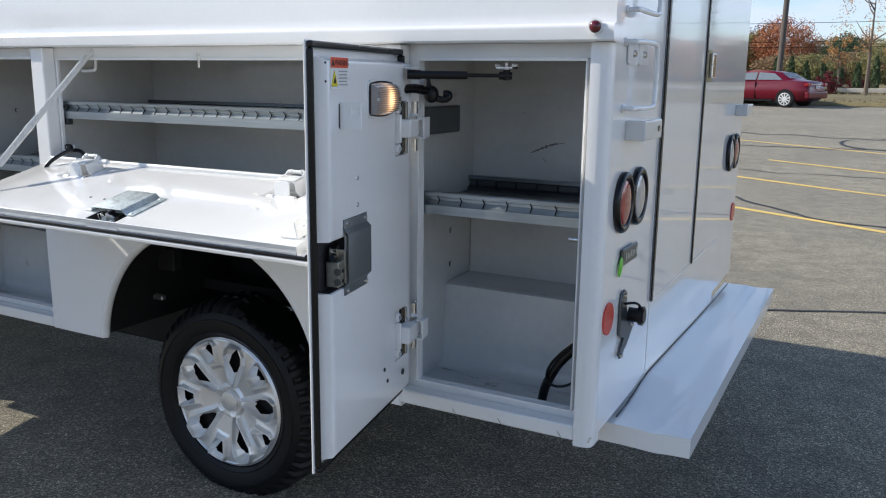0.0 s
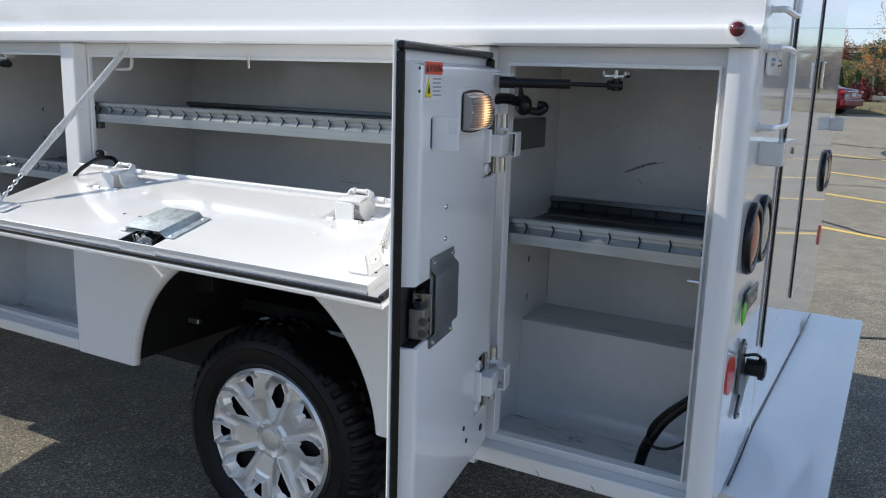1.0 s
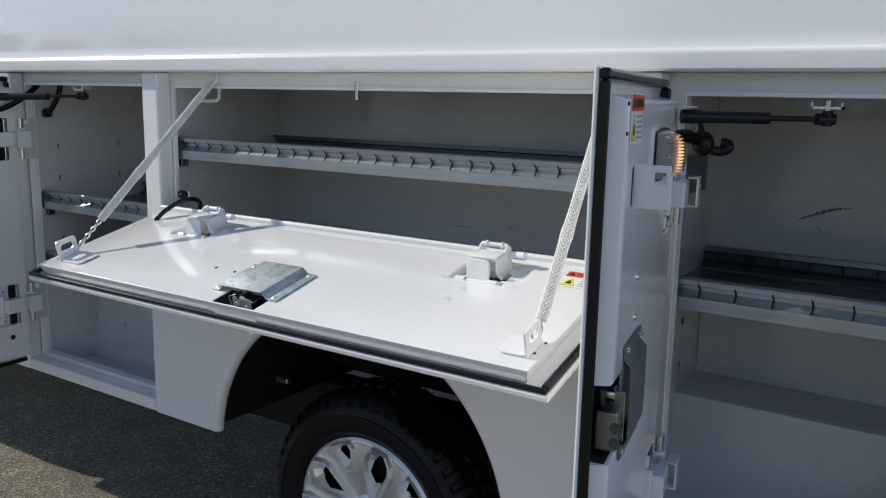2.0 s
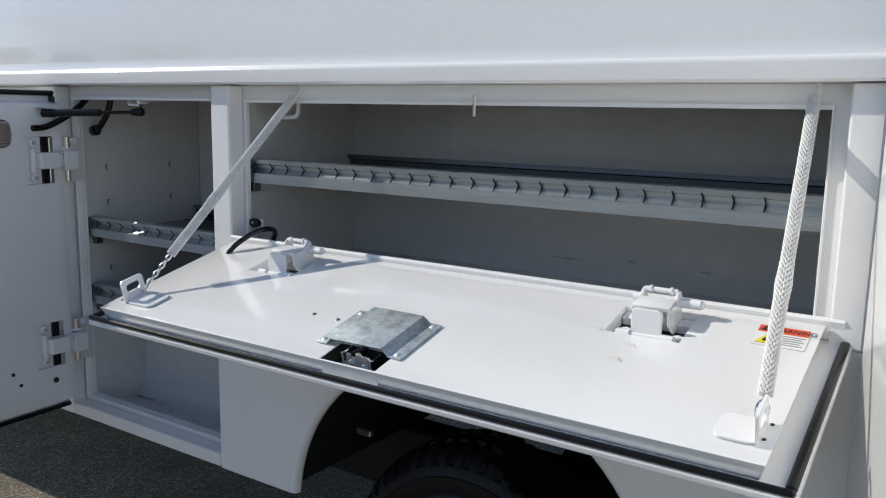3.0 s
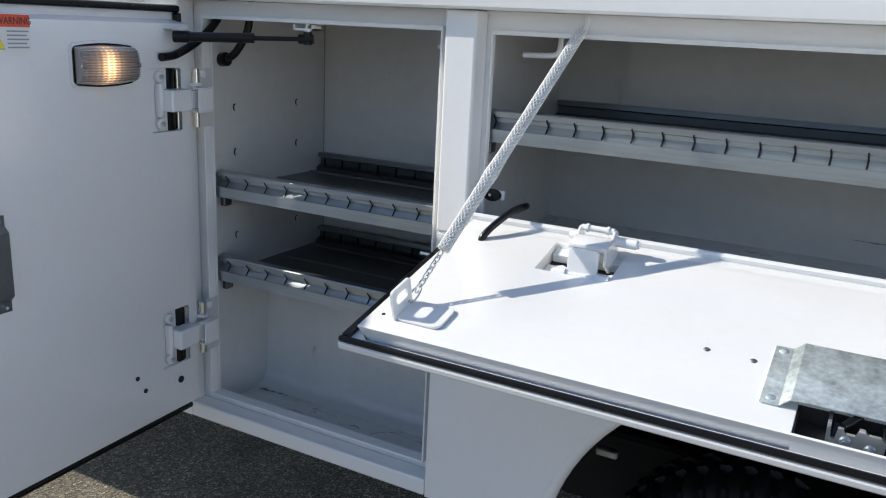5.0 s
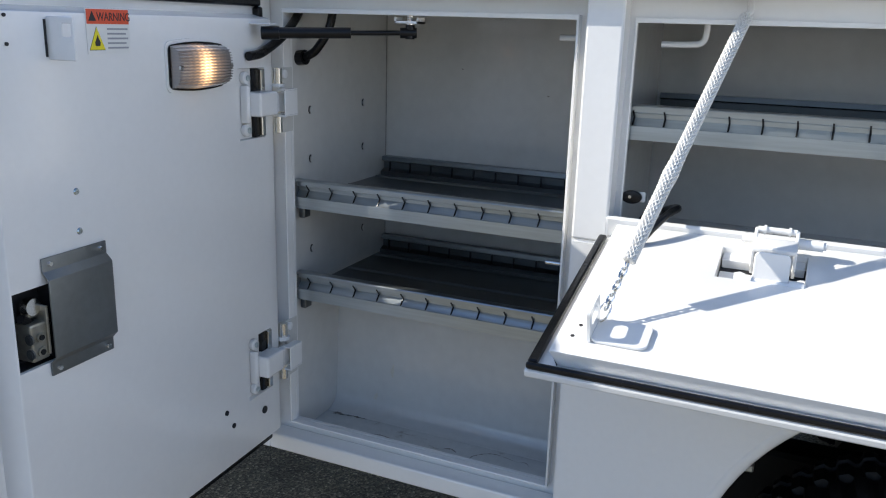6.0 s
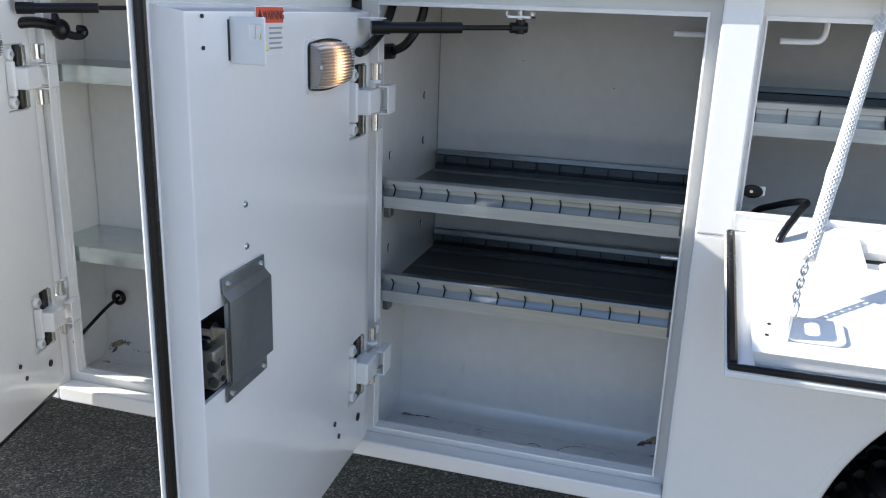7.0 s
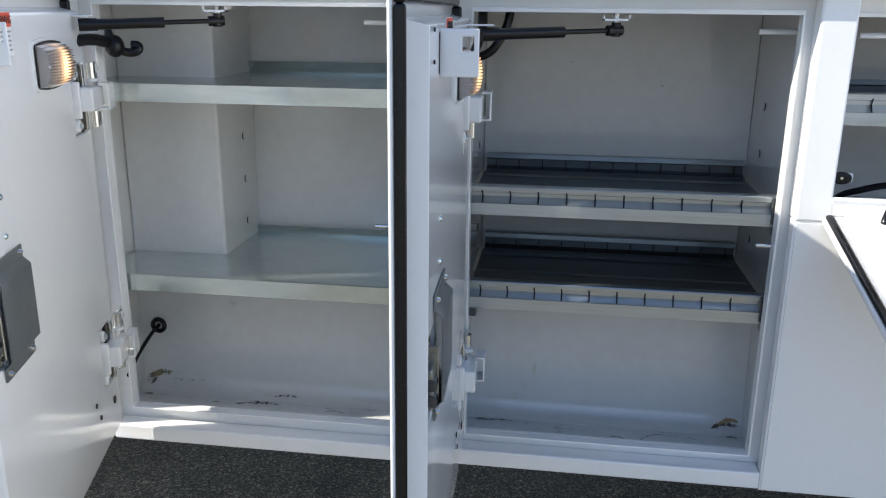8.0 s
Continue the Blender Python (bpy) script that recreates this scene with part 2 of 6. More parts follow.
LEAVES = [material("leaves_" + a, c, 0.8, var=0.35, scale=1.5, fine=9, island=0.35) for a, c in (
    ("rust", (0.40, 0.15, 0.065)), ("orange", (0.44, 0.23, 0.08)), ("olive", (0.22, 0.20, 0.07)), ("green", (0.06, 0.095, 0.04)), ("brown", (0.26, 0.17, 0.085)))]

# ---- mesh helpers ----
IDENT = Matrix.Identity(4)


def part(name, bm, mat, parent, label="", m=None, smooth=None):
    """Link a bmesh as one mesh object under a thing or a part."""
    me = bpy.data.meshes.new(name)
    bmesh.ops.recalc_face_normals(bm, faces=bm.faces)
    if smooth:
        for q in bm.faces:
            q.smooth = True
        for e in bm.edges:
            if len(e.link_faces) == 2 and e.calc_face_angle(0) > radians(smooth):
                e.smooth = False
    bm.to_mesh(me)
    bm.free()
    me.materials.append(mat)
    ob = new(name, me)
    if parent:
        ob.parent = parent
        if parent.name in BASES:
            ob.matrix_parent_inverse = BASES[parent.name]
    if m is not None:
        ob.matrix_basis = m
    if label:
        ob["label"] = label
    return ob


BASES = {}


def thing(name, loc, label, category, group="", kind=""):
    ob = new(name)
    ob.location = loc
    BASES[ob.name] = Matrix.Translation(-Vector(loc))
    return tagged(ob, label, category, group, kind)


def join(*bms):
    out = bms[0]
    for b in bms[1:]:
        me = bpy.data.meshes.new("tmp")
        b.to_mesh(me)
        b.free()
        out.from_mesh(me)
        bpy.data.meshes.remove(me)
    return out


def box(x0, x1, y0, y1, z0, z1, b=0.0, seg=1, m=None):
    bm = bmesh.new()
    bmesh.ops.create_cube(bm, size=1)
    bmesh.ops.transform(bm, matrix=Matrix.Translation(((x0 + x1) / 2, (y0 + y1) / 2, (z0 + z1) / 2)) @ Matrix.Diagonal((abs(x1 - x0), abs(y1 - y0), abs(z1 - z0), 1)), verts=bm.verts)
    if b:
        bmesh.ops.bevel(bm, geom=bm.edges[:], offset=b, segments=seg, affect="EDGES", profile=0.5)
    if m is not None:
        bmesh.ops.transform(bm, matrix=m, verts=bm.verts)
    return bm


def rod(p0, p1, r, r1=None, n=14):
    """A cylinder or cone frustum between two points."""
    p0, p1 = Vector(p0), Vector(p1)
    bm = bmesh.new()
    d = p1 - p0
    bmesh.ops.create_cone(bm, cap_ends=True, segments=n, radius1=r, radius2=r if r1 is None else r1, depth=d.length)
    bmesh.ops.transform(bm, matrix=Matrix.Translation((p0 + p1) / 2) @ d.to_track_quat("Z", "Y").to_matrix().to_4x4(), verts=bm.verts)
    return bm


def spline(pts, n=10):
    """Catmull-Rom through points."""
    P = [Vector(p) for p in pts]
    P = [P[0] * 2 - P[1]] + P + [P[-1] * 2 - P[-2]]
    out = []
    for i in range(1, len(P) - 2):
        a, b, c, d = P[i - 1:i + 3]
        for k in range(n):
            t = k / n
            out.append(0.5 * ((2 * b) + (c - a) * t + (2 * a - 5 * b + 4 * c - d) * t * t + (3 * b - a - 3 * c + d) * t ** 3))
    out.append(P[-2])
    return out


def tube(pts, r, n=10, closed=False, lobes=0, twist=0.0, depth=0.0, rfun=None):
    """A tube along points; lobes and twist give it laid strands."""
    bm = bmesh.new()
    P = [Vector(p) for p in pts]
    N = len(P)
    up = None
    rings, run = [], 0.0
    for i, p in enumerate(P):
        t = (P[(i + 1) % N] - P[i - 1]) if closed else (P[min(i + 1, N - 1)] - P[max(i - 1, 0)])
        t.normalize()
        if up is None:
            up = t.orthogonal().normalized()
        up = (up - t * up.dot(t)).normalized()
        sd = t.cross(up)
        if i:
            run += (P[i] - P[i - 1]).length
        ring = []
        for k in range(n):
            a = 2 * math.pi * k / n
            rr = (rfun(i / (N - 1)) if rfun else r)
            if lobes:
                rr *= 1 + depth * math.cos(lobes * a + twist * run)
            ring.append(bm.verts.new(p + (up * math.cos(a) + sd * math.sin(a)) * rr))
        rings.append(ring)
    for i in range(N if closed else N - 1):
        a, b = rings[i], rings[(i + 1) % N]
        for k in range(n):
            bm.faces.new((a[k], a[(k + 1) % n], b[(k + 1) % n], b[k]))
    if not closed:
        bm.faces.new(rings[0][::-1])
        bm.faces.new(rings[-1])
    return bm


def prism(outline, axis, a0, a1, b=0.0, hole=None):
    """Extrude an outline (pairs) along an axis: 'y' takes (x, z), 'z' takes (x, y), 'x' takes (y, z)."""
    bm = bmesh.new()

    def put(p, a):
        return {"y": (p[0], a, p[1]), "z": (p[0], p[1], a), "x": (a, p[0], p[1])}[axis]
    v0 = [bm.verts.new(put(p, a0)) for p in outline]
    v1 = [bm.verts.new(put(p, a1)) for p in outline]
    n = len(outline)
    bm.faces.new(v0)
    bm.faces.new(v1[::-1])
    for i in range(n):
        bm.faces.new((v0[i], v0[(i + 1) % n], v1[(i + 1) % n], v1[i]))
    bmesh.ops.recalc_face_normals(bm, faces=bm.faces)
    if b:
        es = [e for e in bm.edges if e.calc_face_angle(0) > 0.5]
        bmesh.ops.bevel(bm, geom=es, offset=b, segments=2, affect="EDGES", profile=0.5)
    return bm


def sheet(u0, u1, v0, v1, w0, w1, holes=(), slope=None):
    """A slab with u, v as x, z and its thickness along y from w0 to w1; holes (u0, u1, v0, v1) go through. slope insets the w1 face."""
    bm = bmesh.new()
    us = sorted({u0, u1, *[h[0] for h in holes], *[h[1] for h in holes]})
    vs = sorted({v0, v1, *[h[2] for h in holes], *[h[3] for h in holes]})

    def solid(i, j):
        if i < 0 or j < 0 or i >= len(us) - 1 or j >= len(vs) - 1:
            return False
        cu, cv = (us[i] + us[i + 1]) / 2, (vs[j] + vs[j + 1]) / 2
        return not any(h[0] < cu < h[1] and h[2] < cv < h[3] for h in holes)
    ins = slope or (0, 0, 0, 0)
    cache = {}

    def v(i, j, w):
        key = (i, j, w)
        if key not in cache:
            x, z = us[i], vs[j]
            if w == w0:
                if i == 0: x -= ins[0]
                if i == len(us) - 1: x += ins[1]
                if j == 0: z -= ins[2]
                if j == len(vs) - 1: z += ins[3]
            cache[key] = bm.verts.new((x, w, z))
        return cache[key]
    for i in range(len(us) - 1):
        for j in range(len(vs) - 1):
            if not solid(i, j):
                continue
            bm.faces.new((v(i, j, w1), v(i + 1, j, w1), v(i + 1, j + 1, w1), v(i, j + 1, w1)))
            bm.faces.new((v(i, j, w0), v(i, j + 1, w0), v(i + 1, j + 1, w0), v(i + 1, j, w0)))
            for di, dj, a, b in ((-1, 0, (i, j), (i, j + 1)), (1, 0, (i + 1, j), (i + 1, j + 1)), (0, -1, (i, j), (i + 1, j)), (0, 1, (i, j + 1), (i + 1, j + 1))):
                if not solid(i + di, j + dj):
                    bm.faces.new((v(*a, w0), v(*b, w0), v(*b, w1), v(*a, w1)))
    bmesh.ops.recalc_face_normals(bm, faces=bm.faces)
    return bm


def soften(bm, off, angle=0.5, seg=2):
    es = [e for e in bm.edges if len(e.link_faces) == 2 and e.calc_face_angle(0) > angle]
    bmesh.ops.bevel(bm, geom=es, offset=off, segments=seg, affect="EDGES", profile=0.5, clamp_overlap=True)
    return bm


def rounded(u0, u1, v0, v1, r, n=5):
    pts = []
    for cx, cy, a0 in ((u1 - r, v0 + r, -90), (u1 - r, v1 - r, 0), (u0 + r, v1 - r, 90), (u0 + r, v0 + r, 180)):
        for k in range(n + 1):
            a = radians(a0 + 90 * k / n)
            pts.append((cx + r * math.cos(a), cy + r * math.sin(a)))
    return pts


# ---- ground ----
def ground():
    bm = bmesh.new()
    R = 1500.0
    xs = [-R, -200, -60, -20, -8, 0, 8, 20, 60, 200, R]
    ys = [-R, -200, -60, -20, -8, 0, 7, 12, 20, 28, 36, 48, 60, 200, R]
    vs = [[bm.verts.new((x, y, 0.03 if y < 12 else 0.03 + min(0.0225 * (y - 12), 0.81))) for x in xs] for y in ys]
    for i in range(len(ys) - 1):
        for j in range(len(xs) - 1):
            bm.faces.new((vs[i][j], vs[i][j + 1], vs[i + 1][j + 1], vs[i + 1][j]))
    return tagged(part("ground", bm, ASPHALT, None), "worn grey asphalt of a parking lot with stains and fine cracks", "ground", kind="structure")


ground()

# ---- service truck: shell ----
Y0, YR, YB = 1.815, 1.792, 3.87          # skin, drip rail, far side
XR, XF = -0.553, -4.02                   # rear corner, front end
ZB, ZT = 0.555, 1.93                     # lower edge, roof
SKEW = -0.010                             # rear face runs slightly out of square


def xr(y):
    return XR + SKEW * (y - 1.85)


truck = thing("service_truck", (-2.0, 2.8, 0), "white utility service body truck with open side compartments parked on asphalt", "truck")

# openings: clear opening inside the lip (x0, x1, z0, z1) and the larger rebate in the skin
OPEN = {
    "A": ((-1.048, -0.617, 0.632, 1.467), (-1.085, -0.598, 0.605, 1.507)),
    "L": ((-2.427, -1.165, 1.142, 1.468), (-2.438, -1.135, 1.112, 1.507)),
    "B": ((-3.094, -2.522, 0.618, 1.470), (-3.135, -2.500, 0.594, 1.507)),
    "C": ((-3.836, -3.254, 0.620, 1.476), (-3.872, -3.238, 0.588, 1.507)),
}


def arch(cx, cz, r, z, n=28):
    """Arch outline from (cx - r) to (cx + r), cut off level at z."""
    a0 = math.asin(max(0.0, (z - cz) / r))
    pts = [] if a0 else [(cx - r, z)]
    for k in range(n + 1):
        a = math.pi - a0 - (math.pi - 2 * a0) * k / n
        pts.append((cx + r * math.cos(a), cz + r * math.sin(a)))
    return pts if a0 else pts + [(cx + r, z)]


ARCH = (-1.805, 0.516, 0.450)


def side_skin():
    # posts, sills and wheel panel
    def slab(x0, x1, z0, z1):
        return box(x0, x1, Y0, Y0 + 0.045, z0, z1, 0.004, 2)
    rear_post = prism([(-0.598, Y0), (-0.578, Y0), (-0.563, Y0 + 0.004), (-0.555, Y0 + 0.012), (XR, Y0 + 0.026), (XR, Y0 + 0.06), (-0.598, Y0 + 0.06)], "z", ZB, 1.5065)
    part("corner_post", rear_post, PAINT, truck, smooth=50)
    outline = arch(*ARCH, ZB)
    poly = [(-2.4995, ZB)] + outline + [(-1.0855, ZB), (-1.0855, 1.1115), (-2.4995, 1.1115)]
    panel = prism(poly, "y", Y0, Y0 + 0.03)
    es = [e for e in panel.edges if e.calc_face_angle(0) > 0.5 and all(abs(v.co.y - Y0) < 1e-4 for v in e.verts)]
    bmesh.ops.bevel(panel, geom=es, offset=0.004, segments=2, affect="EDGES")
    part("wheel_panel", panel, PAINT, truck, "white panel with a round wheel arch", smooth=40)
    # rolled flange round the arch
    ring = [Vector((x, Y0 + 0.014, z)) for x, z in arch(ARCH[0], ARCH[1], ARCH[2] + 0.004, ZB + 0.004, 40)]
    part("arch_flange", tube(ring, 0.016, 10), PAINT, truck, smooth=60)
    part("post", slab(-2.4995, -2.4385, 1.112, 1.5065), PAINT, truck)
    part("post", slab(-1.1345, -1.0855, 1.112, 1.5065), PAINT, truck)
    part("post", slab(-3.2375, -3.1355, ZB + 0.002, 1.5065), PAINT, truck)
    part("post", slab(XF, -3.8725, ZB, 1.5065), PAINT, truck)
    part("sill", slab(-1.085, -0.5985, ZB + 0.012, 0.605), PAINT, truck, "white sill with scuffs and rust spots")
    part("sill", slab(-3.135, -2.5, ZB + 0.003, 0.594), PAINT, truck)
    part("sill", slab(-3.872, -3.238, ZB - 0.002, 0.588), PAINT, truck)
    # drip rail and upper side
    nose = [(YR + 0.0075 - 0.0095 * math.cos(radians(a)), 1.5365 + 0.0095 * math.sin(radians(a))) for a in range(0, 91, 9)]
    prof = [(YR, 1.512)] + nose + [(YR + 0.0105, 1.5462), (YR + 0.0120, 1.5485), (YR + 0.0125, 1.570), (YR + 0.0135, ZT - 0.07), (YR + 0.024, ZT - 0.03), (YR + 0.05, ZT - 0.008),
            (YR + 0.09, ZT), (YR + 0.09, 1.60), (Y0 + 0.05, 1.60), (Y0 + 0.05, 1.5075), (YR + 0.004, 1.5075)]
    up = prism(prof, "x", XF, XR + 0.012)
    part("upper_side", up, BODY, truck, "smooth white upper side with a drip rail edge", smooth=35)


side_skin()


def lips():
    for key, (o, r) in OPEN.items():
        x0, x1, z0, z1 = o
        rx0, rx1, rz0, rz1 = r
        # stepped rebate face behind the skin and a thin raised lip round the opening
        f = sheet(rx0 - 0.012, rx1 + 0.012, rz0 - 0.02, rz1 + 0.0, 1.861, 1.869, holes=[(x0, x1, z0, z1)])
        lip = sheet(x0 - 0.004, x1 + 0.004, z0 - 0.004, z1 + 0.008, 1.857 if key == "L" else 1.840, 1.8608, holes=[(x0, x1, z0, z1)])
        part("door_frame", join(f, soften(lip, 0.001, seg=1)), PAINT, truck)


lips()

BACK, STEP = 2.285, 2.075


COVE = 0.040


def cove(step, z0, q):
    """Point of the rounded foot of a lower back wall, q from the floor (0) to the wall (1)."""
    a = q * math.pi / 2
    return step - COVE + COVE * math.sin(a) + 0.0006 * (1 - q), z0 + 0.0006 + COVE * (1 - math.cos(a))


def liner(x0, x1, z0, z1, step=None, ledge=0.825):
    """Compartment lining, open to the front; step is where the lower back wall stands."""
    t = 0.012
    f = 1.870
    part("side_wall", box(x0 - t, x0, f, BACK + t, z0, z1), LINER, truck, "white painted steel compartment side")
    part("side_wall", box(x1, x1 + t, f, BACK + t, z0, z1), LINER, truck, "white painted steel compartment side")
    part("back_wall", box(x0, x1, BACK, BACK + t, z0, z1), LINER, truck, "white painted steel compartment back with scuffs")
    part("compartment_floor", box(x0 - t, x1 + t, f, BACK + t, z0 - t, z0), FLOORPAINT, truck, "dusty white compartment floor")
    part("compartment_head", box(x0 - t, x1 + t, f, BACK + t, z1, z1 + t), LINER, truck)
    for xs in ((x0, x1 - 0.0016) if step else ()):
        part("seam", box(xs + 0.0002, xs + 0.0018, BACK - 0.0014, BACK - 0.0002, (ledge + 0.02 if step else z0 + 0.01), z1 - 0.01), SEAM, truck, "dark line of the folded corner")
    if step:
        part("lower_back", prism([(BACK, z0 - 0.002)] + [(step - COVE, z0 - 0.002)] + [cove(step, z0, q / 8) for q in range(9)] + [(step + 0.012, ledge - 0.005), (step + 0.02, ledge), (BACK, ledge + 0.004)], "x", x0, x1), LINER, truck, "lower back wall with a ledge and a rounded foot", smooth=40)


liner(-1.116, -0.588, 0.582, 1.525, 2.115, 0.830)
liner(-2.458, -1.122, 1.066, 1.525)
liner(-3.108, -2.490, 0.568, 1.525, 2.05, 0.83)
liner(-3.918, -3.225, 0.568, 1.525, 2.05, 0.83)
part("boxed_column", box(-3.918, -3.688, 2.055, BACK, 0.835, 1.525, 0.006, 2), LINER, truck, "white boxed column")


def far_shell():
    # roof, far side, front and inner walls, floor
    part("roof", box(XF, XR, YR + 0.09, YB - 0.02, ZT - 0.03, ZT, 0.01, 2), SHEET, truck)
    part("far_side", box(XF, xr(YB) - 0.01, YB - 0.03, YB, ZB + 0.05, ZT - 0.01, 0.02, 3), SHEET, truck)
    part("front_wall", box(XF - 0.02, XF, Y0 + 0.01, YB - 0.01, ZB, ZT - 0.02, 0.006), SHEET, truck)
    part("cargo_floor", box(XF, XR - 0.03, BACK + 0.02, YB - 0.03, 0.62, 0.66), UNDER, truck)
    under = [box(XF, -0.62, 2.30, 2.40, 0.36, 0.56, 0.01), box(XF, -0.62, 3.30, 3.40, 0.36, 0.56, 0.01),
             box(-3.1, -2.9, 2.4, 3.3, 0.38, 0.5), box(-1.3, -1.2, 2.4, 3.3, 0.38, 0.5), box(-0.75, -0.65, 2.4, 3.3, 0.40, 0.50)]
    part("chassis_frame", join(*under), UNDER, truck)
    axle = join(rod((-1.838, 2.02, 0.356), (-1.838, 3.65, 0.356), 0.05), rod((-1.838, 2.72, 0.356), (-1.838, 2.98, 0.356), 0.15, 0.13))
    part("axle", axle, UNDER, truck)
    # inner wheel housing
    house = []
    out = arch(ARCH[0], ARCH[1], ARCH[2] + 0.03, ZB, 24)
    for a, b in zip(out[:-1], out[1:]):
        bm = bmesh.new()
        v = [bm.verts.new(p) for p in ((a[0], Y0 + 0.032, a[1]), (b[0], Y0 + 0.032, b[1]), (b[0], 2.45, b[1]), (a[0], 2.45, a[1]))]
        bm.faces.new(v)
        house.append(bm)
    hm = join(*house)
    bmesh.ops.remove_doubles(hm, verts=hm.verts, dist=0.0005)
    part("wheel_housing", hm, UNDER, truck)
    part("housing_back", prism(out, "y", 2.44, 2.46), UNDER, truck)
    part("splash_bracket", box(-2.20, -2.12, 2.02, 2.06, 0.76, 0.84, 0.004), UNDER, truck)
    part("splash_bracket", box(-2.21, -2.165, 2.0, 2.02, 0.655, 0.672, 0.003), GALV, truck)


far_shell()


def cab():
    prof = [(-4.03, 0.50), (-4.03, 2.02), (-4.25, 2.10), (-4.75, 2.06), (-5.45, 1.40), (-6.1, 1.22), (-6.35, 0.95), (-6.38, 0.45), (-5.95, 0.38), (-4.2, 0.45)]
    bm = prism(prof, "y", 1.86, 3.82)
    part("cab", soften(bm, 0.06, 0.3, 3), SHEET, truck, "white van cab in front of the body", smooth=40)
    for y in (1.845, 3.835):
        part("cab_window", prism([(-4.2, 1.32), (-4.2, 1.95), (-4.7, 1.95), (-5.2, 1.42)], "y", y - 0.006, y + 0.006), GLASS, truck)
    part("windscreen", prism([(-4.84, 1.985), (-5.42, 1.43), (-5.43, 1.44), (-4.85, 1.995)], "y", 2.0, 3.68), GLASS, truck)


cab()


# ---- rear end ----
def rear():
    def quad(y0, y1, z0, z1, d=0.0, t=0.03, b=0.004):
        pts = [(xr(y0) + d, y0), (xr(y1) + d, y1), (xr(y1) + d - t, y1), (xr(y0) + d - t, y0)]
        return prism(pts, "z", z0, z1, b)
    part("rear_corner", quad(Y0 + 0.03, 2.322, ZB + 0.02, ZT - 0.02, 0.001), SHEET, truck)
    part("rear_corner", quad(3.42, YB, ZB + 0.02, ZT - 0.02, 0.001), SHEET, truck)
    part("rear_header", quad(2.322, 3.42, ZT - 0.1, ZT - 0.02), SHEET, truck)
    part("rear_threshold", quad(2.322, 3.42, 0.50, 0.8015, 0.003), SHEET, truck)
    part("rear_recess", quad(2.30, 3.43, 0.55, ZT - 0.08, -0.025, 0.02), RUBBER, truck)
    d1 = part("rear_door", quad(2.336, 2.895, 0.803, ZT - 0.11, 0.004), SHEET, truck, "closed glossy white rear door reflecting the lot")
    d2 = part("rear_door", quad(2.907, 3.41, 0.803, ZT - 0.11, 0.004), SHEET, truck, "closed glossy white rear door reflecting the lot")
    for ya in (2.327, 2.899):
        part("door_seal", box(xr(ya) + 0.0045, xr(ya) + 0.009, ya - (0.008 if ya < 3 else 0.003), ya + (0.008 if ya < 3 else 0.003), 0.803, ZT - 0.11, 0.001), RUBBER, truck, "black seal between the rear doors")
    # recessed door handle
    y = 2.965
    part("door_handle", join(box(xr(y) + 0.005, xr(y) + 0.010, y - 0.045, y + 0.045, 1.425, 1.530, 0.002), ), BRASS, d2, "bronze framed recessed handle")
    part("handle_grip", join(box(xr(y) + 0.011, xr(y) + 0.022, y - 0.026, y + 0.026, 1.437, 1.518, 0.004, 2)), STEEL, d2)
    for yy in (1.962, 2.098, 3.57, 3.70):
        mat = RED if abs(yy - 2.84) > 0.8 else CLEAR
        x = xr(yy) + 0.002
        ring = [Vector((x + 0.005, yy + 0.060 * math.cos(a), 1.137 + 0.065 * math.sin(a))) for a in [2 * math.pi * k / 36 for k in range(36)]]
        lamp = part("tail_lamp", tube(ring, 0.0105, 10, closed=True), RUBBER, truck, "round lamp in a black rubber grommet", smooth=60)
        lens = bmesh.new()
        bmesh.ops.create_uvsphere(lens, u_segments=28, v_segments=12, radius=0.055, matrix=Matrix.Translation((x + 0.004, yy, 1.135)) @ Matrix.Diagonal((0.25, 1, 1.1, 1)))
        part("lens", lens, mat, lamp, "red lens" if mat == RED else "clear lens", smooth=60)
    # grab handle
    for zz in (1.362, 1.582):
        o = XR + 0.030
        pts = spline([(XR, 1.918, zz), (XR + 0.02, 1.918, zz), (o, 1.928, zz), (o, 2.078, zz), (o, 2.100, zz + 0.02), (o, 2.105, zz + 0.075), (o, 2.100, zz + 0.13), (o, 2.078, zz + 0.15), (o, 1.928, zz + 0.15), (XR + 0.02, 1.918, zz + 0.15), (XR, 1.918, zz + 0.15)], 5)
        part("grab_handle", tube(pts, 0.0062, 10), PAINT, truck, "white painted grab handle", smooth=60)
    for zz in (1.362, 1.512, 1.582, 1.732):
        part("handle_foot", rod((XR, 1.918, zz), (XR + 0.006, 1.918, zz), 0.0095), PAINT, truck)
    for yy in (1.98, 2.068):
        pl = part("mounting_plate", prism(rounded(yy - 0.042, yy + 0.042, 1.462, 1.512, 0.01), "x", XR + 0.002, XR + 0.006), PAINT, truck)
        part("bolt_head", rod((XR + 0.006, yy, 1.487), (XR + 0.012, yy, 1.487), 0.009, 0.007, 10), STEEL, pl)
    for ya, yb in ((1.960, 2.120), (3.66, 3.80)):
        part("door_holder", box(xr(ya), xr(ya) + 0.050, ya, yb, 1.285, 1.333, 0.004, 2), LINER, truck, "off-white box of the door holder")
    part("holder_stud", rod((XR + 0.046, 2.085, 1.310), (XR + 0.052, 2.085, 1.310), 0.007), BRASS, truck)
    def bow(y):
        """The deck is pushed up along the body, most a little in from its end."""
        t = max(0.0, (y - 2.06) / 0.32)
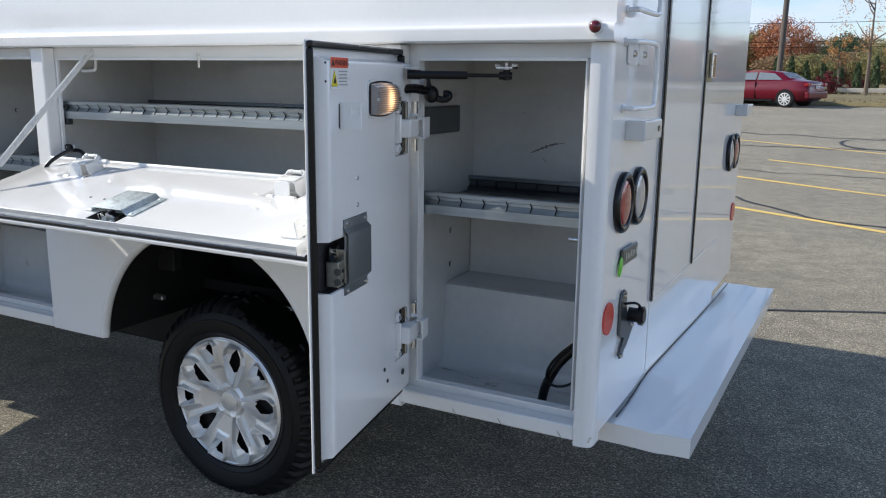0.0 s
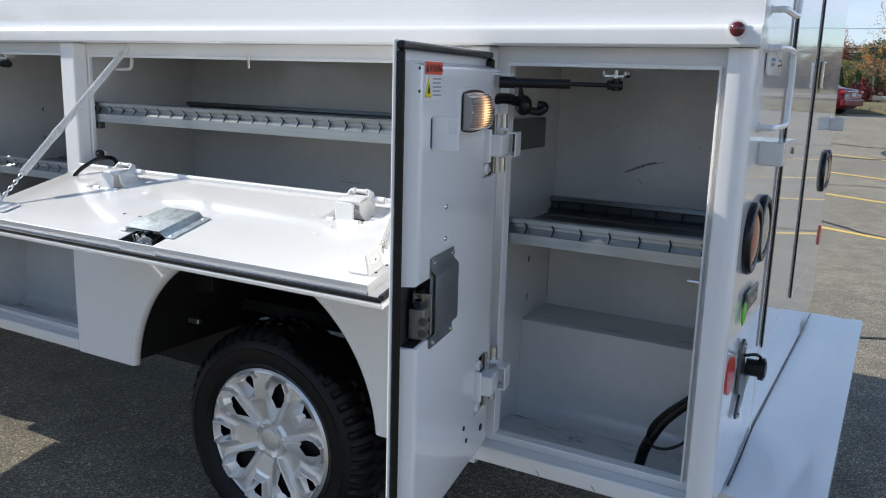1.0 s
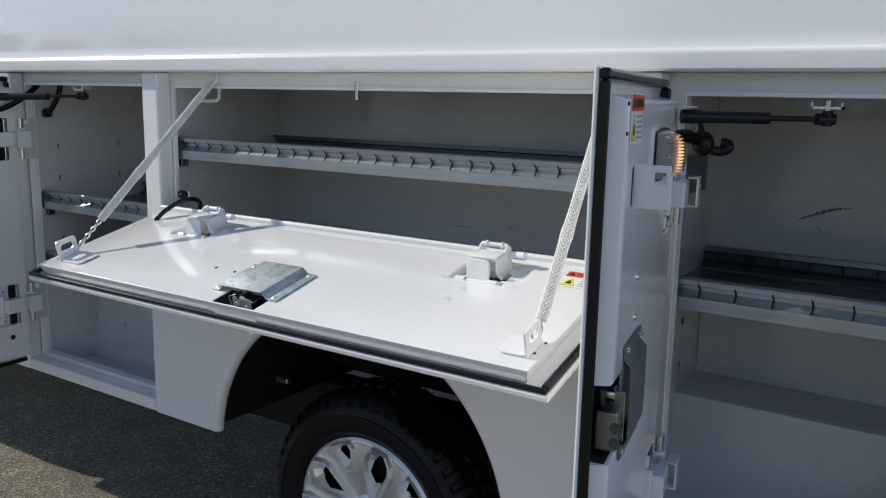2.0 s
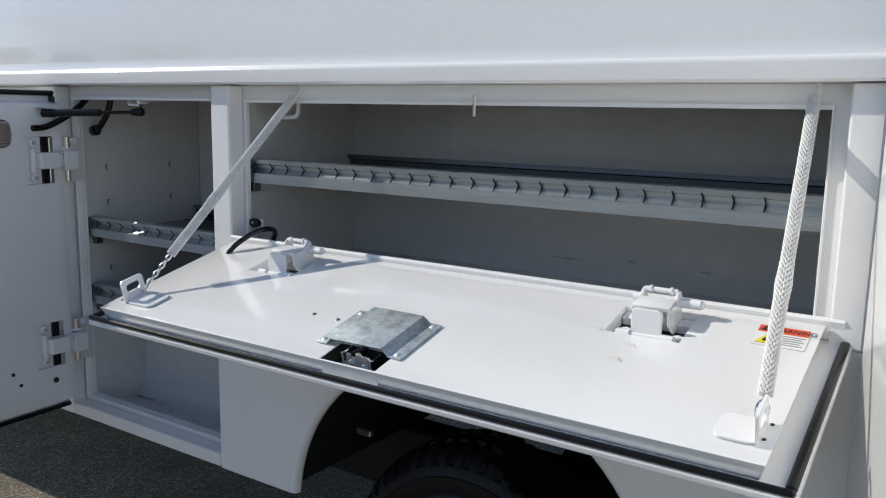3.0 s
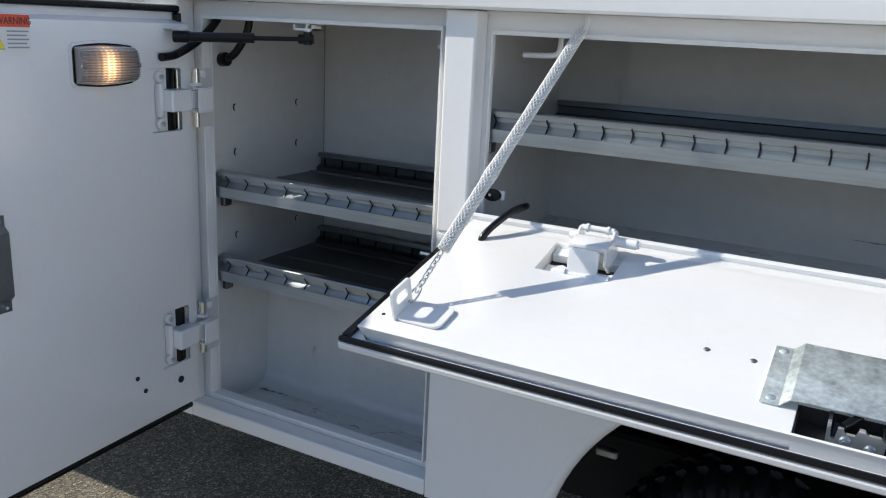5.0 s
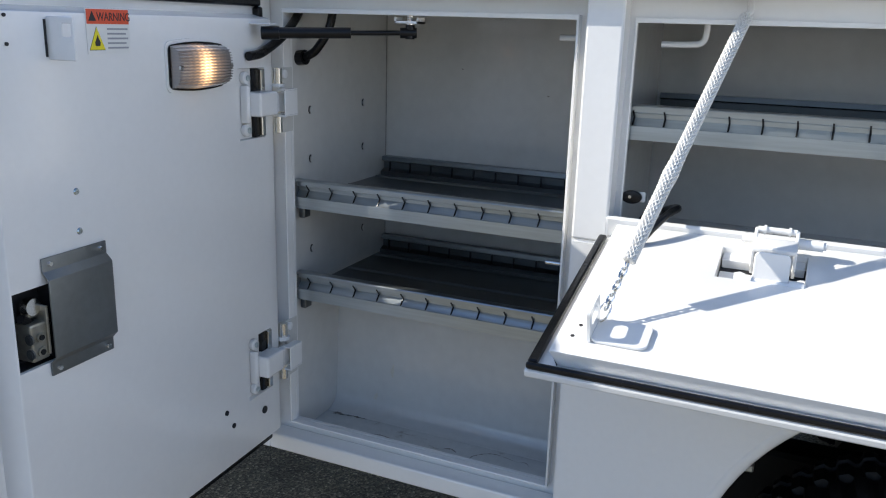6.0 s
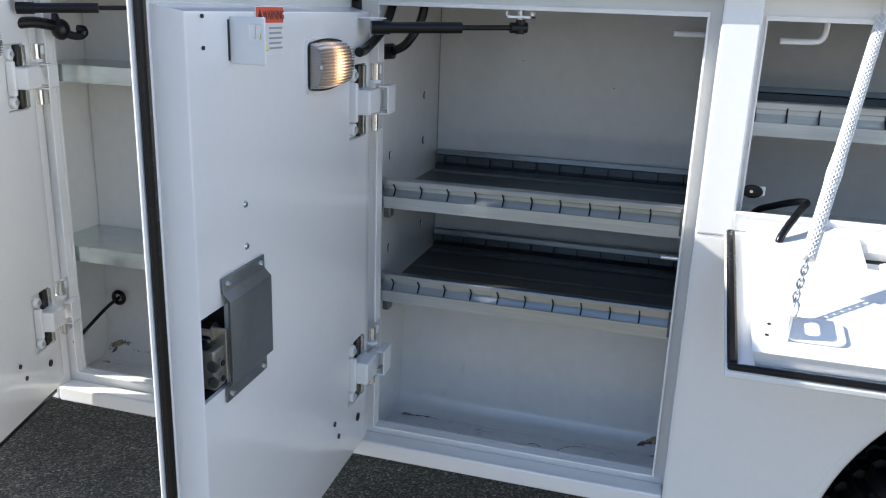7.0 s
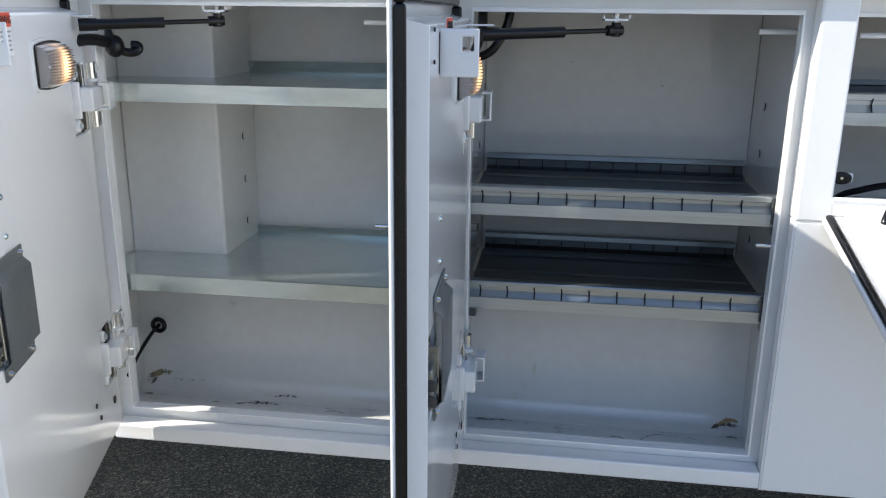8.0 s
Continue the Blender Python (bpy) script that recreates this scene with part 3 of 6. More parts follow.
        return 0.024 * t * t * (3 - 2 * t) if t < 1 else 0.024 * max(0.0, 1 - (y - 2.38) / 1.15) ** 1.2
    wav = [(xr(y) + 0.005, y, 0.563 - 0.020 * (y - 1.97) + bow(y) + 0.002) for y in [2.02 + 1.8 * k / 60 for k in range(61)]]
    part("bumper_gap", tube(wav, 0.0022, 6), RUBBER, truck, "dark gap above the step bumper")
    # badge: plain bars in its colours
    bd = part("badge", box(XR + 0.003, XR + 0.010, 1.972, 2.105, 0.975, 1.018, 0.003), BADGE, truck, "grey nameplate with an unreadable line of raised bars")
    leaf = bmesh.new()
    bmesh.ops.create_uvsphere(leaf, u_segments=18, v_segments=10, radius=0.022, matrix=Matrix.Translation((XR + 0.006, 1.968, 0.976)) @ Matrix.Rotation(radians(-20), 4, "X") @ Matrix.Diagonal((0.2, 0.62, 1.2, 1)))
    part("badge_leaf", leaf, GREEN, bd, "green leaf shape")
    for k in range(7):
        part("badge_bar", box(XR + 0.010, XR + 0.0115, 1.992 + k * 0.015, 2.002 + k * 0.015, 0.988 + 0.003 * (k % 2), 1.006 - 0.002 * (k % 3)), GALV, bd)
    # trailer socket bracket
    outline = [(1.990, 0.880), (1.997, 0.900), (2.018, 0.908), (2.038, 0.898), (2.042, 0.862), (2.050, 0.832), (2.064, 0.802), (2.108, 0.812), (2.114, 0.786), (2.062, 0.752), (2.008, 0.726), (1.996, 0.740), (2.030, 0.776), (1.990, 0.792)]
    pl = part("socket_plate", prism(outline, "x", XR + 0.002, XR + 0.008, 0.001), GALV_DARK, truck, "bent dark steel bracket")
    part("trailer_socket", join(rod((XR + 0.008, 2.064, 0.832), (XR + 0.036, 2.064, 0.832), 0.019, n=20), rod((XR + 0.036, 2.064, 0.832), (XR + 0.046, 2.064, 0.832), 0.025, n=20), rod((XR + 0.046, 2.064, 0.832), (XR + 0.049, 2.064, 0.832), 0.019, n=20)), BLACK, pl, "black round socket")
    part("cord", tube(spline([(XR + 0.01, 2.014, 0.872), (XR + 0.03, 2.034, 0.872), (XR + 0.038, 2.050, 0.862), (XR + 0.034, 2.060, 0.850)], 6), 0.0035, 8), BLACK, pl)
    for yy, zz in ((2.016, 0.893), (2.010, 0.736), (2.100, 0.796)):
        part("plate_bolt", rod((XR + 0.008, yy, zz), (XR + 0.013, yy, zz), 0.006, 0.005, n=6), STEEL, pl)
    for yy in (1.893, 3.80):
        part("reflector", rod((xr(yy) + 0.001, yy, 0.862), (xr(yy) + 0.006, yy, 0.862), 0.040, n=28), RED_TAPE, truck, "red round reflector")
    # side marker on the drip rail
    mk = part("marker_base", rod((-0.582, YR - 0.001, 1.538), (-0.582, YR - 0.005, 1.538), 0.017, n=24), PAINT, truck)
    dome = bmesh.new()
    bmesh.ops.create_uvsphere(dome, u_segments=24, v_segments=12, radius=0.0135, matrix=Matrix.Translation((-0.582, YR - 0.006, 1.538)) @ Matrix.Diagonal((1, 0.75, 1, 1)))
    part("marker_lens", dome, DEEP_RED, mk, "small red dome", smooth=60)
    # wide step bumper with a dented deck
    bm = bmesh.new()
    NX, NY = 16, 90
    g = {}
    y0, y1 = 1.975, 3.845
    for i in range(NX + 1):
        for j in range(NY + 1):
            y = y0 + (y1 - y0) * j / NY
            xi, xo = xr(y) - 0.012 - 0.06 * max(0.0, 1 - (y - y0) / 0.06), -0.350 - 0.013 * (y - 2.0)
            x = xi + (xo - xi) * i / NX
            z = 0.563 - 0.020 * (y - 1.97) + 0.0012 * math.sin(5 * y + 1.2) * (1 - i / NX) + 0.0004 * math.sin(11 * y + 4 * i / NX)
            g[i, j] = bm.verts.new((x, y, z + bow(y) * max(0.0, 1 - i / (NX * 0.75)) ** 1.5 - 0.0035 * math.exp(-((i / NX - 0.66) / 0.14) ** 2)))
    for i in range(NX):
        for j in range(NY):
            bm.faces.new((g[i, j], g[i + 1, j], g[i + 1, j + 1], g[i, j + 1]))
    low = {}
    for i, j in [(NX, j) for j in range(NY + 1)] + [(i, 0) for i in range(NX)] + [(i, NY) for i in range(NX)]:
        co = g[i, j].co
        low[i, j] = bm.verts.new((co.x, co.y, co.z - 0.052))
    for j in range(NY):
        bm.faces.new((g[NX, j], low[NX, j], low[NX, j + 1], g[NX, j + 1]))
    for j in (0, NY):
        for i in range(NX):
            bm.faces.new((g[i, j], low[i, j], low[i + 1, j], g[i + 1, j]))
    part("step_bumper", bm, PAINT, truck, "wide white painted step bumper with a wavy dented deck", smooth=40)
    for yy in (2.4, 3.3):
        part("bumper_arm", box(-0.65, -0.42, yy - 0.04, yy + 0.04, 0.40, 0.46, 0.004), UNDER, truck)


rear()


# ---- wheel ----
def wheel(cx, cy, cz, side, fine=False):
    R = 0.350
    prof = [(0.222, 0.020), (0.231, 0.0), (0.238, -0.004), (0.244, -0.009), (0.248, -0.006), (0.268, -0.013), (0.285, -0.0145), (0.2865, -0.0175), (0.290, -0.0175), (0.2915, -0.014), (0.305, -0.009), (0.312, -0.004),
            (0.325, 0.004), (0.341, 0.018), (R - 0.002, 0.040), (R, 0.062), (R - 0.009, 0.066), (R - 0.009, 0.074), (R, 0.078), (R, 0.122), (R - 0.009, 0.126), (R - 0.009, 0.134), (R, 0.138), (R - 0.002, 0.160), (0.341, 0.182), (0.318, 0.198), (0.275, 0.215), (0.225, 0.205), (0.21, 0.19)]
    bm = bmesh.new()
    n = 240 if fine else 96
    rings = []
    for k in range(n):
        a = 2 * math.pi * k / n
        ring = []
        for i, (r, y) in enumerate(prof):
            rr = r
            phase = (k + (2 if i > 17 else 0)) % 5
            if 12 <= i <= 25 and r > 0.317:
                rr -= 0.011 if phase in (0, 1) else 0.0
                if i in (12, 13, 24) and phase == 3:
                    rr -= 0.004
            world_z = cz - rr * math.sin(a + radians(14))
            if world_z < 0.032:
                rr = min(rr, (cz - 0.032) / max(0.2, math.sin(a + radians(14))))
            ring.append(bm.verts.new((rr * math.cos(a), y * side, rr * math.sin(a))))
        rings.append(ring)
    for k in range(n):
        a, b = rings[k], rings[(k + 1) % n]
        for i in range(len(prof) - 1):
            bm.faces.new((a[i], a[i + 1], b[i + 1], b[i]))
    w = part("wheel", bm, TYRE, truck, "black treaded tyre", m=pose(cx, cy, cz, 0, 14, 0), smooth=28)
    # cover: dished disc with five large and five small windows, bevelled edges and ridges
    NA, NR, RO = (720, 120, 0.226) if fine else (180, 40, 0.226)

    def inside(poly, a, r):
        """Signed distance to a convex window outline, negative inside."""
        best = -9.0
        for (a0, r0), (a1, r1) in zip(poly, poly[1:] + poly[:1]):
            ea, er = a1 - a0, r1 - r0
            ln = math.hypot(ea, er)
            best = max(best, ((a - a0) * er - (r - r0) * ea) / ln)
        return best
    # ridge outlines and the openings inside them, as (across, out from the centre)
    big = [(-0.007, 0.056), (0.007, 0.056), (0.040, 0.168), (0.037, 0.192), (0.019, 0.214), (-0.019, 0.214), (-0.037, 0.192), (-0.040, 0.168)]
    big_gap = [(-0.008, 0.104), (0.008, 0.104), (0.024, 0.140), (0.0245, 0.170), (0.014, 0.188), (-0.014, 0.188), (-0.0245, 0.170), (-0.024, 0.140)]
    small = [(-0.017, 0.140), (0.017, 0.140), (0.036, 0.198), (0.030, 0.216), (-0.030, 0.216), (-0.036, 0.198)]
    small_gap = [(-0.009, 0.164), (0.009, 0.164), (0.023, 0.196), (0.018, 0.203), (-0.018, 0.203), (-0.023, 0.196)]
    bm = bmesh.new()
    V, SD = [], []
    for k in range(NA):
        a = 2 * math.pi * k / NA
        sec = math.floor(a / radians(36))
        mid = radians(36) * (sec + 0.5)
        edge, gap = (big, big_gap) if sec % 2 == 0 else (small, small_gap)
        col, sds = [], []
        for i in range(NR + 1):
            r = RO * i / NR
            u, w2 = (a - mid) * r, r
            sd = inside(gap, u, w2)
            if abs(sd) < RO / NR * 0.6:
                gu = (inside(gap, u + 1e-5, w2) - sd) / 1e-5
                gw = (inside(gap, u, w2 + 1e-5) - sd) / 1e-5
                u, w2, sd = u - sd * gu, w2 - sd * gw, 0.0
            so = inside(edge, u, w2)
            y = -0.006 + 0.026 * math.exp(-((w2 / 0.13) ** 2))
            y -= 0.009 * max(0.0, min(1.0, (0.062 - w2) / 0.010))
            if 0.034 < w2 < 0.038:
                y += 0.002
            rim = max(0.0, min(1.0, (0.2175 - w2) / 0.005))
            if w2 > 0.050:
                # narrow raised crest along each outline, steeper on its inner side
                crest = max(0.0, 1 - (so / 0.0085 if so > 0 else -so / 0.0045))
                y -= 0.0125 * min(1.0, crest * 1.35) * min(1.0, (w2 - 0.050) / 0.02) * rim
            if so < -0.0035 and w2 > 0.06:
                y += min(0.024, (-so - 0.0035) * 1.5) * rim
            elif so > 0:
                # hollow spoke face between the crests
                y += 0.005 * min(1.0, so / 0.02) * rim
            if w2 > 0.216:
                y += (w2 - 0.216) * 0.8
            an = mid + (u / w2 if w2 > 1e-6 else 0)
            col.append(bm.verts.new((w2 * math.cos(an), y * side, w2 * math.sin(an))))
            sds.append(sd)
        V.append(col)
        SD.append(sds)
    for k in range(NA):
        k2 = (k + 1) % NA
        for i in range(NR):
            if max(SD[k][i], SD[k][i + 1], SD[k2][i], SD[k2][i + 1]) <= 1e-6:
                continue
            bm.faces.new((V[k][i], V[k][i + 1], V[k2][i + 1], V[k2][i]))
    bmesh.ops.remove_doubles(bm, verts=bm.verts, dist=0.0002)
    part("wheel_cover", bm, HUB, w, "silver plastic wheel cover with five large windows", smooth=32)
    part("centre_cap", soften(join(rod((0, 0.0075 * side, 0), (0, 0.0135 * side, 0), 0.0325, 0.034, n=40)), 0.001), HUB, w, "round silver centre cap", smooth=40)
    dish = join(rod((0, 0.045 * side, 0), (0, 0.055 * side, 0), 0.222, n=48), rod((0, 0.03 * side, 0), (0, 0.06 * side, 0), 0.06, n=24))
    part("rim", dish, UNDER, w)
    return w


wheel(-1.862, 1.975, 0.350, 1, True)
wheel(-1.850, 3.72, 0.356, -1)
wheel(-5.45, 1.90, 0.356, 1)
wheel(-5.45, 3.78, 0.356, -1)


# ---- doors ----
def hole_disc(u, v, r):
    # flat dark disc in place of a hole, its shade given by colour
    return rod((u, 0.0455, v), (u, 0.0475, v), r, n=14)


def warning_label(parent, m, w=0.082, h=0.062):
    """White sticker with a red heading, a yellow triangle and bars of small print; its own frame is x right, z up, facing -y."""
    st = part("warning_label", box(0, w, -0.0008, 0, 0, h), LABEL_WHITE, parent, "white and red WARNING sticker with small print", m=m)
    part("heading", box(0.001, w - 0.001, -0.0014, -0.0009, h * 0.66, h - 0.001), LABEL_RED, st, "red heading")
    tri = prism([(0.004, 0.006), (0.032, 0.006), (0.018, 0.036)], "y", -0.0014, -0.0009)
    t = part("hazard_triangle", tri, LABEL_YELLOW, st, "yellow triangle with a black flame")
    out = [(0.003, 0.0052), (0.033, 0.0052), (0.018, 0.0375)]
    part("triangle_outline", prism(out, "y", -0.0009, -0.0005), LABEL_BLACK, st)
    part("flame", prism([(0.014, 0.011), (0.022, 0.011), (0.0235, 0.016), (0.0205, 0.021), (0.019, 0.026), (0.0165, 0.021), (0.0135, 0.016)], "y", -0.002, -0.0015), LABEL_BLACK, st)
    for k in range(5):
        part("print_line", box(0.038, w - 0.004 - 0.004 * (k % 2), -0.0013, -0.0009, 0.007 + 0.0065 * k, 0.0095 + 0.0065 * k), LABEL_GREY, st)
    tri2 = prism([(0.004, h * 0.66 + 0.004), (0.018, h * 0.66 + 0.004), (0.011, h - 0.004)], "y", -0.002, -0.0015)
    part("heading_triangle", tri2, LABEL_BLACK, st)
    cu = bpy.data.curves.new("heading_text", "FONT")
    cu.body = "WARNING"
    cu.size = 0.0165
    cu.extrude = 0.0002
    tx = new("heading_text", cu)
    tx.parent = st
    cu.materials.append(LABEL_BLACK)
    tx.matrix_basis = pose(0.0195, -0.0016, h * 0.66 + 0.0045, 90, 0, 0) @ Matrix.Diagonal((0.80, 1, 1, 1))
    return st


def barrel(u, v, w, h, r, bulge=0.004):
    """Rounded rectangle whose long sides bow outwards."""
    out = []
    for k in range(4):
        cu, cv = (u + w - r, u - w + r)[k in (1, 2)], (v + h - r, v - h + r)[k in (2, 3)]
        for q in range(6):
            a = radians(90 * k + 18 * q)
            out.append((cu + r * math.cos(a), cv + r * math.sin(a)))
        if k in (0, 2):
            s = 1 if k == 0 else -1
            for q in range(1, 8):
                x = s * (w - r) * (1 - q / 4)
                out.append((u + x, v + s * (h + bulge * (1 - (x / (w - r)) ** 2))))
    return out


def clearance_lamp(parent, u, v, w=0.148, h=0.080, n0=0.045):
    """White base, black gasket, ribbed clear lens over a lit bulb; set on the inner pan."""
    base = part("marker_lamp", prism(barrel(u, v, w / 2, h / 2, 0.012), "y", n0, n0 + 0.003), PAINT, parent, "lit rectangular marker lamp with a ribbed clear lens")
    part("gasket", prism(barrel(u, v, w / 2 - 0.0048, h / 2 - 0.0048, 0.010), "y", n0 + 0.003, n0 + 0.0055), RUBBER, base)
    bm = bmesh.new()
    N = 15
    rows = []
    for k in range(N * 4 + 1):
        z = v - h / 2 + 0.008 + (h - 0.016) * k / (N * 4)
        rib = 0.0042 * (1 if k % 4 in (1, 2) else 0)
        e = 1 - abs(2 * k / (N * 4) - 1) ** 8
        rows.append([bm.verts.new((u + x, n0 + 0.0055 + (0.026 - 0.011 * (x / (w / 2)) ** 2 - 0.006 * (2 * k / (N * 4) - 1) ** 2 + rib) * max(e, 0.02), z + 0.004 * (2 * k / (N * 4) - 1) * (1 - (x / (w / 2)) ** 2))) for x in [(w / 2 - 0.008) * (q / 6 - 1) for q in range(13)]])
    for a, b in zip(rows[:-1], rows[1:]):
        for q in range(12):
            bm.faces.new((a[q], a[q + 1], b[q + 1], b[q]))
    edge = [e for e in bm.edges if e.is_boundary]
    ret = bmesh.ops.extrude_edge_only(bm, edges=edge)
    for vv in [q for q in ret["geom"] if isinstance(q, bmesh.types.BMVert)]:
        vv.co.y = n0 + 0.0055
    part("lens", bm, LENS, base, "ribbed clear lens", smooth=40)
    part("reflector_bowl", box(u - w / 2 + 0.008, u + w / 2 - 0.008, n0 + 0.0055, n0 + 0.007, v - h / 2 + 0.008, v + h / 2 - 0.008), STEEL, base)
    bulb = bmesh.new()
    bmesh.ops.create_uvsphere(bulb, u_segments=14, v_segments=10, radius=0.0075, matrix=Matrix.Translation((u, n0 + 0.019, v)) @ Matrix.Diagonal((0.8, 0.9, 2.6, 1)))
    part("bulb", bulb, GLOW, base, "glowing amber bulb", smooth=60)
    for s in (-1, 1):
        part("screw", rod((u + s * (w / 2 - 0.010), n0 + 0.022, v), (u + s * (w / 2 - 0.010), n0 + 0.026, v), 0.004, n=8), STEEL, base)
    return base


def latch(parent, u0, u1, v0, v1, pu, side=1, n0=0.045):
    """Rotary latch in its dark pocket beside a galvanised cover plate that ends at pu."""
    # dark floor and walls paint in the shade of the latch recess
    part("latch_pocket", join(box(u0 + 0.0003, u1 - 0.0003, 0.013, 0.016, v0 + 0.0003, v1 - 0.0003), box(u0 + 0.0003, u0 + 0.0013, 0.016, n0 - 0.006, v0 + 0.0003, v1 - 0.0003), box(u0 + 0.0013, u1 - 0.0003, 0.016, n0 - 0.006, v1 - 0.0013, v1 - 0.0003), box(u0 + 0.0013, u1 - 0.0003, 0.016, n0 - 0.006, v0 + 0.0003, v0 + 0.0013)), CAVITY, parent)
    zc, uc = (v0 + v1) / 2, (u0 + u1) / 2
    face = n0 + 0.004
    body = join(box(uc - 0.014, uc + 0.014, 0.020, face, zc - 0.046, zc + 0.008, 0.003, 2), box(uc - 0.015, uc + 0.006, 0.022, face - 0.012, zc + 0.012, zc + 0.036, 0.004, 2), box(uc - 0.014, uc - 0.010, 0.020, face + 0.004, zc - 0.040, zc + 0.030, 0.001),
                rod((uc, face, zc - 0.012), (uc, face + 0.003, zc - 0.012), 0.007), rod((uc, face, zc - 0.033), (uc, face + 0.003, zc - 0.033), 0.007))
    la = part("rotary_latch", body, LATCH, parent, "plated rotary latch")
    for zz in (zc - 0.012, zc - 0.033):
        part("latch_bolt", rod((uc, face + 0.003, zz), (uc, face + 0.0045, zz), 0.0042, n=8), BLACK, la)
        part("latch_bolt", join(rod((uc + 0.014, n0 + 0.002, zz), (uc + 0.0165, n0 + 0.002, zz), 0.0075, n=14), rod((uc + 0.0165, n0 + 0.002, zz), (uc + 0.0172, n0 + 0.002, zz), 0.0045, n=8)), GALV_DARK, la, smooth=50)
    part("latch_top", join(rod((uc, 0.030, zc + 0.030), (uc, n0 - 0.002, zc + 0.030), 0.012, n=14)), STEEL, la, "bright round latch top", smooth=50)
    part("latch_rod", rod((uc - 0.012, n0 - 0.010, zc - 0.016), (uc - 0.026, n0 - 0.006, zc + 0.004), 0.005, n=10), BLACK, la)
    part("latch_jaw", join(rod((uc - 0.004, 0.03, zc + 0.004), (uc + 0.018, n0 - 0.008, zc + 0.018), 0.006)), BLACK, la)


def cover_plate(parent, u0, u1, v0, v1, n0=0.045, mat=None):
    t, h = 0.003, 0.010
    prof = [(v0, 0), (v0 + 0.019, 0), (v0 + 0.029, h), (v1 - 0.029, h), (v1 - 0.019, 0), (v1, 0)]
    up = [(n0 + 0.001 + b, a) for a, b in prof]
    lo = [(n0 + 0.001 + b + t, a) for a, b in prof]
    bm = prism(up + lo[::-1], "x", u0, u1, 0.0008)
    cp = part("cover_plate", bm, mat or PLATE, parent, "bent galvanised latch cover", smooth=25)
    for a in (u0 + 0.012, u1 - 0.012):
        for b in (v0 + 0.009, v1 - 0.009):
            part("rivet", rod((a, n0 + 0.004, b), (a, n0 + 0.008, b), 0.0045, 0.003, n=10), STEEL, cp)
    return cp


def door_hinge(parent, v, n0=0.045):
    """Concealed linkage hinge: pocket, rollers, broad arm, chrome strip and a clevis that reaches into the jamb."""
    hz = part("hinge", soften(box(0.026, 0.084, 0.034, n0 + 0.028, v - 0.022, v + 0.022), 0.004), PAINT, parent, "white painted gooseneck hinge arm")
    part("hinge_clevis", soften(box(-0.008, 0.0255, n0 + 0.006, n0 + 0.025, v - 0.018, v + 0.018), 0.003), PAINT, hz)
    bars = [box(-0.018, 0.024, n0 + 0.024, n0 + 0.042, k * 0.024 + v - 0.0015, k * 0.024 + v + 0.0015, 0.0006) for k in (-1, 1)]
    part("jamb_bracket", join(*bars, box(-0.018, 0.024, n0 + 0.039, n0 + 0.042, v - 0.0224, v + 0.0224, 0.0006)), PAINT, hz, "white open bracket at the hinge end")
    part("chrome_strip", soften(box(0.031, 0.0435, 0.024, n0 + 0.003, v - 0.062, v + 0.062), 0.002), STEEL, hz, "bright steel strip")
    # black block fills the slot and stands in for its dark depth
    part("hinge_slot", box(0.0445, 0.0600, 0.0158, n0 - 0.003, v - 0.0625, v + 0.0625), RUBBER, hz)
    part("lower_pin", rod((-0.008, n0 + 0.004, v - 0.060), (-0.008, n0 + 0.004, v - 0.030), 0.008, n=16), STEEL, hz, "bright steel pin", smooth=50)
    part("jamb_plate", soften(box(-0.060, -0.018, n0 + 0.0005, n0 + 0.0045, v - 0.062, v + 0.062), 0.001), LINER, hz)
    part("pivot_pin", rod((-0.008, n0 + 0.004, v + 0.029), (-0.008, n0 + 0.004, v + 0.062), 0.0095, n=16), STEEL, hz, "bright steel pin", smooth=50)
    part("pin_ring", rod((-0.008, n0 + 0.004, v + 0.027), (-0.008, n0 + 0.004, v + 0.033), 0.0135, n=16), PAINT, hz)
    part("pin_eye", soften(rod((-0.026, n0 + 0.004, v + 0.050), (-0.026, n0 + 0.012, v + 0.050), 0.009, n=18), 0.002), PAINT, hz, smooth=50)
    part("clevis_foot", box(-0.016, 0.006, n0 - 0.008, n0 + 0.030, v - 0.029, v - 0.021, 0.002, 2), PAINT, hz)
    part("hinge_flange", soften(box(0.0845, 0.096, 0.0365, n0 + 0.008, v - 0.034, v + 0.034), 0.003), PAINT, hz, smooth=50)
    for k in (-1, 1):
        part("pivot_boss", soften(rod((0.086, 0.0365, v + k * 0.047), (0.086, 0.047, v + k * 0.047), 0.0115, n=20), 0.002), PAINT, hz, smooth=50)
        part("bolt", soften(rod((0.086, 0.047, v + k * 0.047), (0.086, 0.051, v + k * 0.047), 0.006, n=6), 0.001, seg=1), ZINC, hz)
    # dark sheet gives the pocket floor its shade by colour
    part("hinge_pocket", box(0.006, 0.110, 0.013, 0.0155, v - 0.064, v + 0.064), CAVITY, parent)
    part("pocket_plate", box(0.0605, 0.1095, 0.0158, 0.036, v - 0.0635, v + 0.0635, 0.001), PAINT, parent)


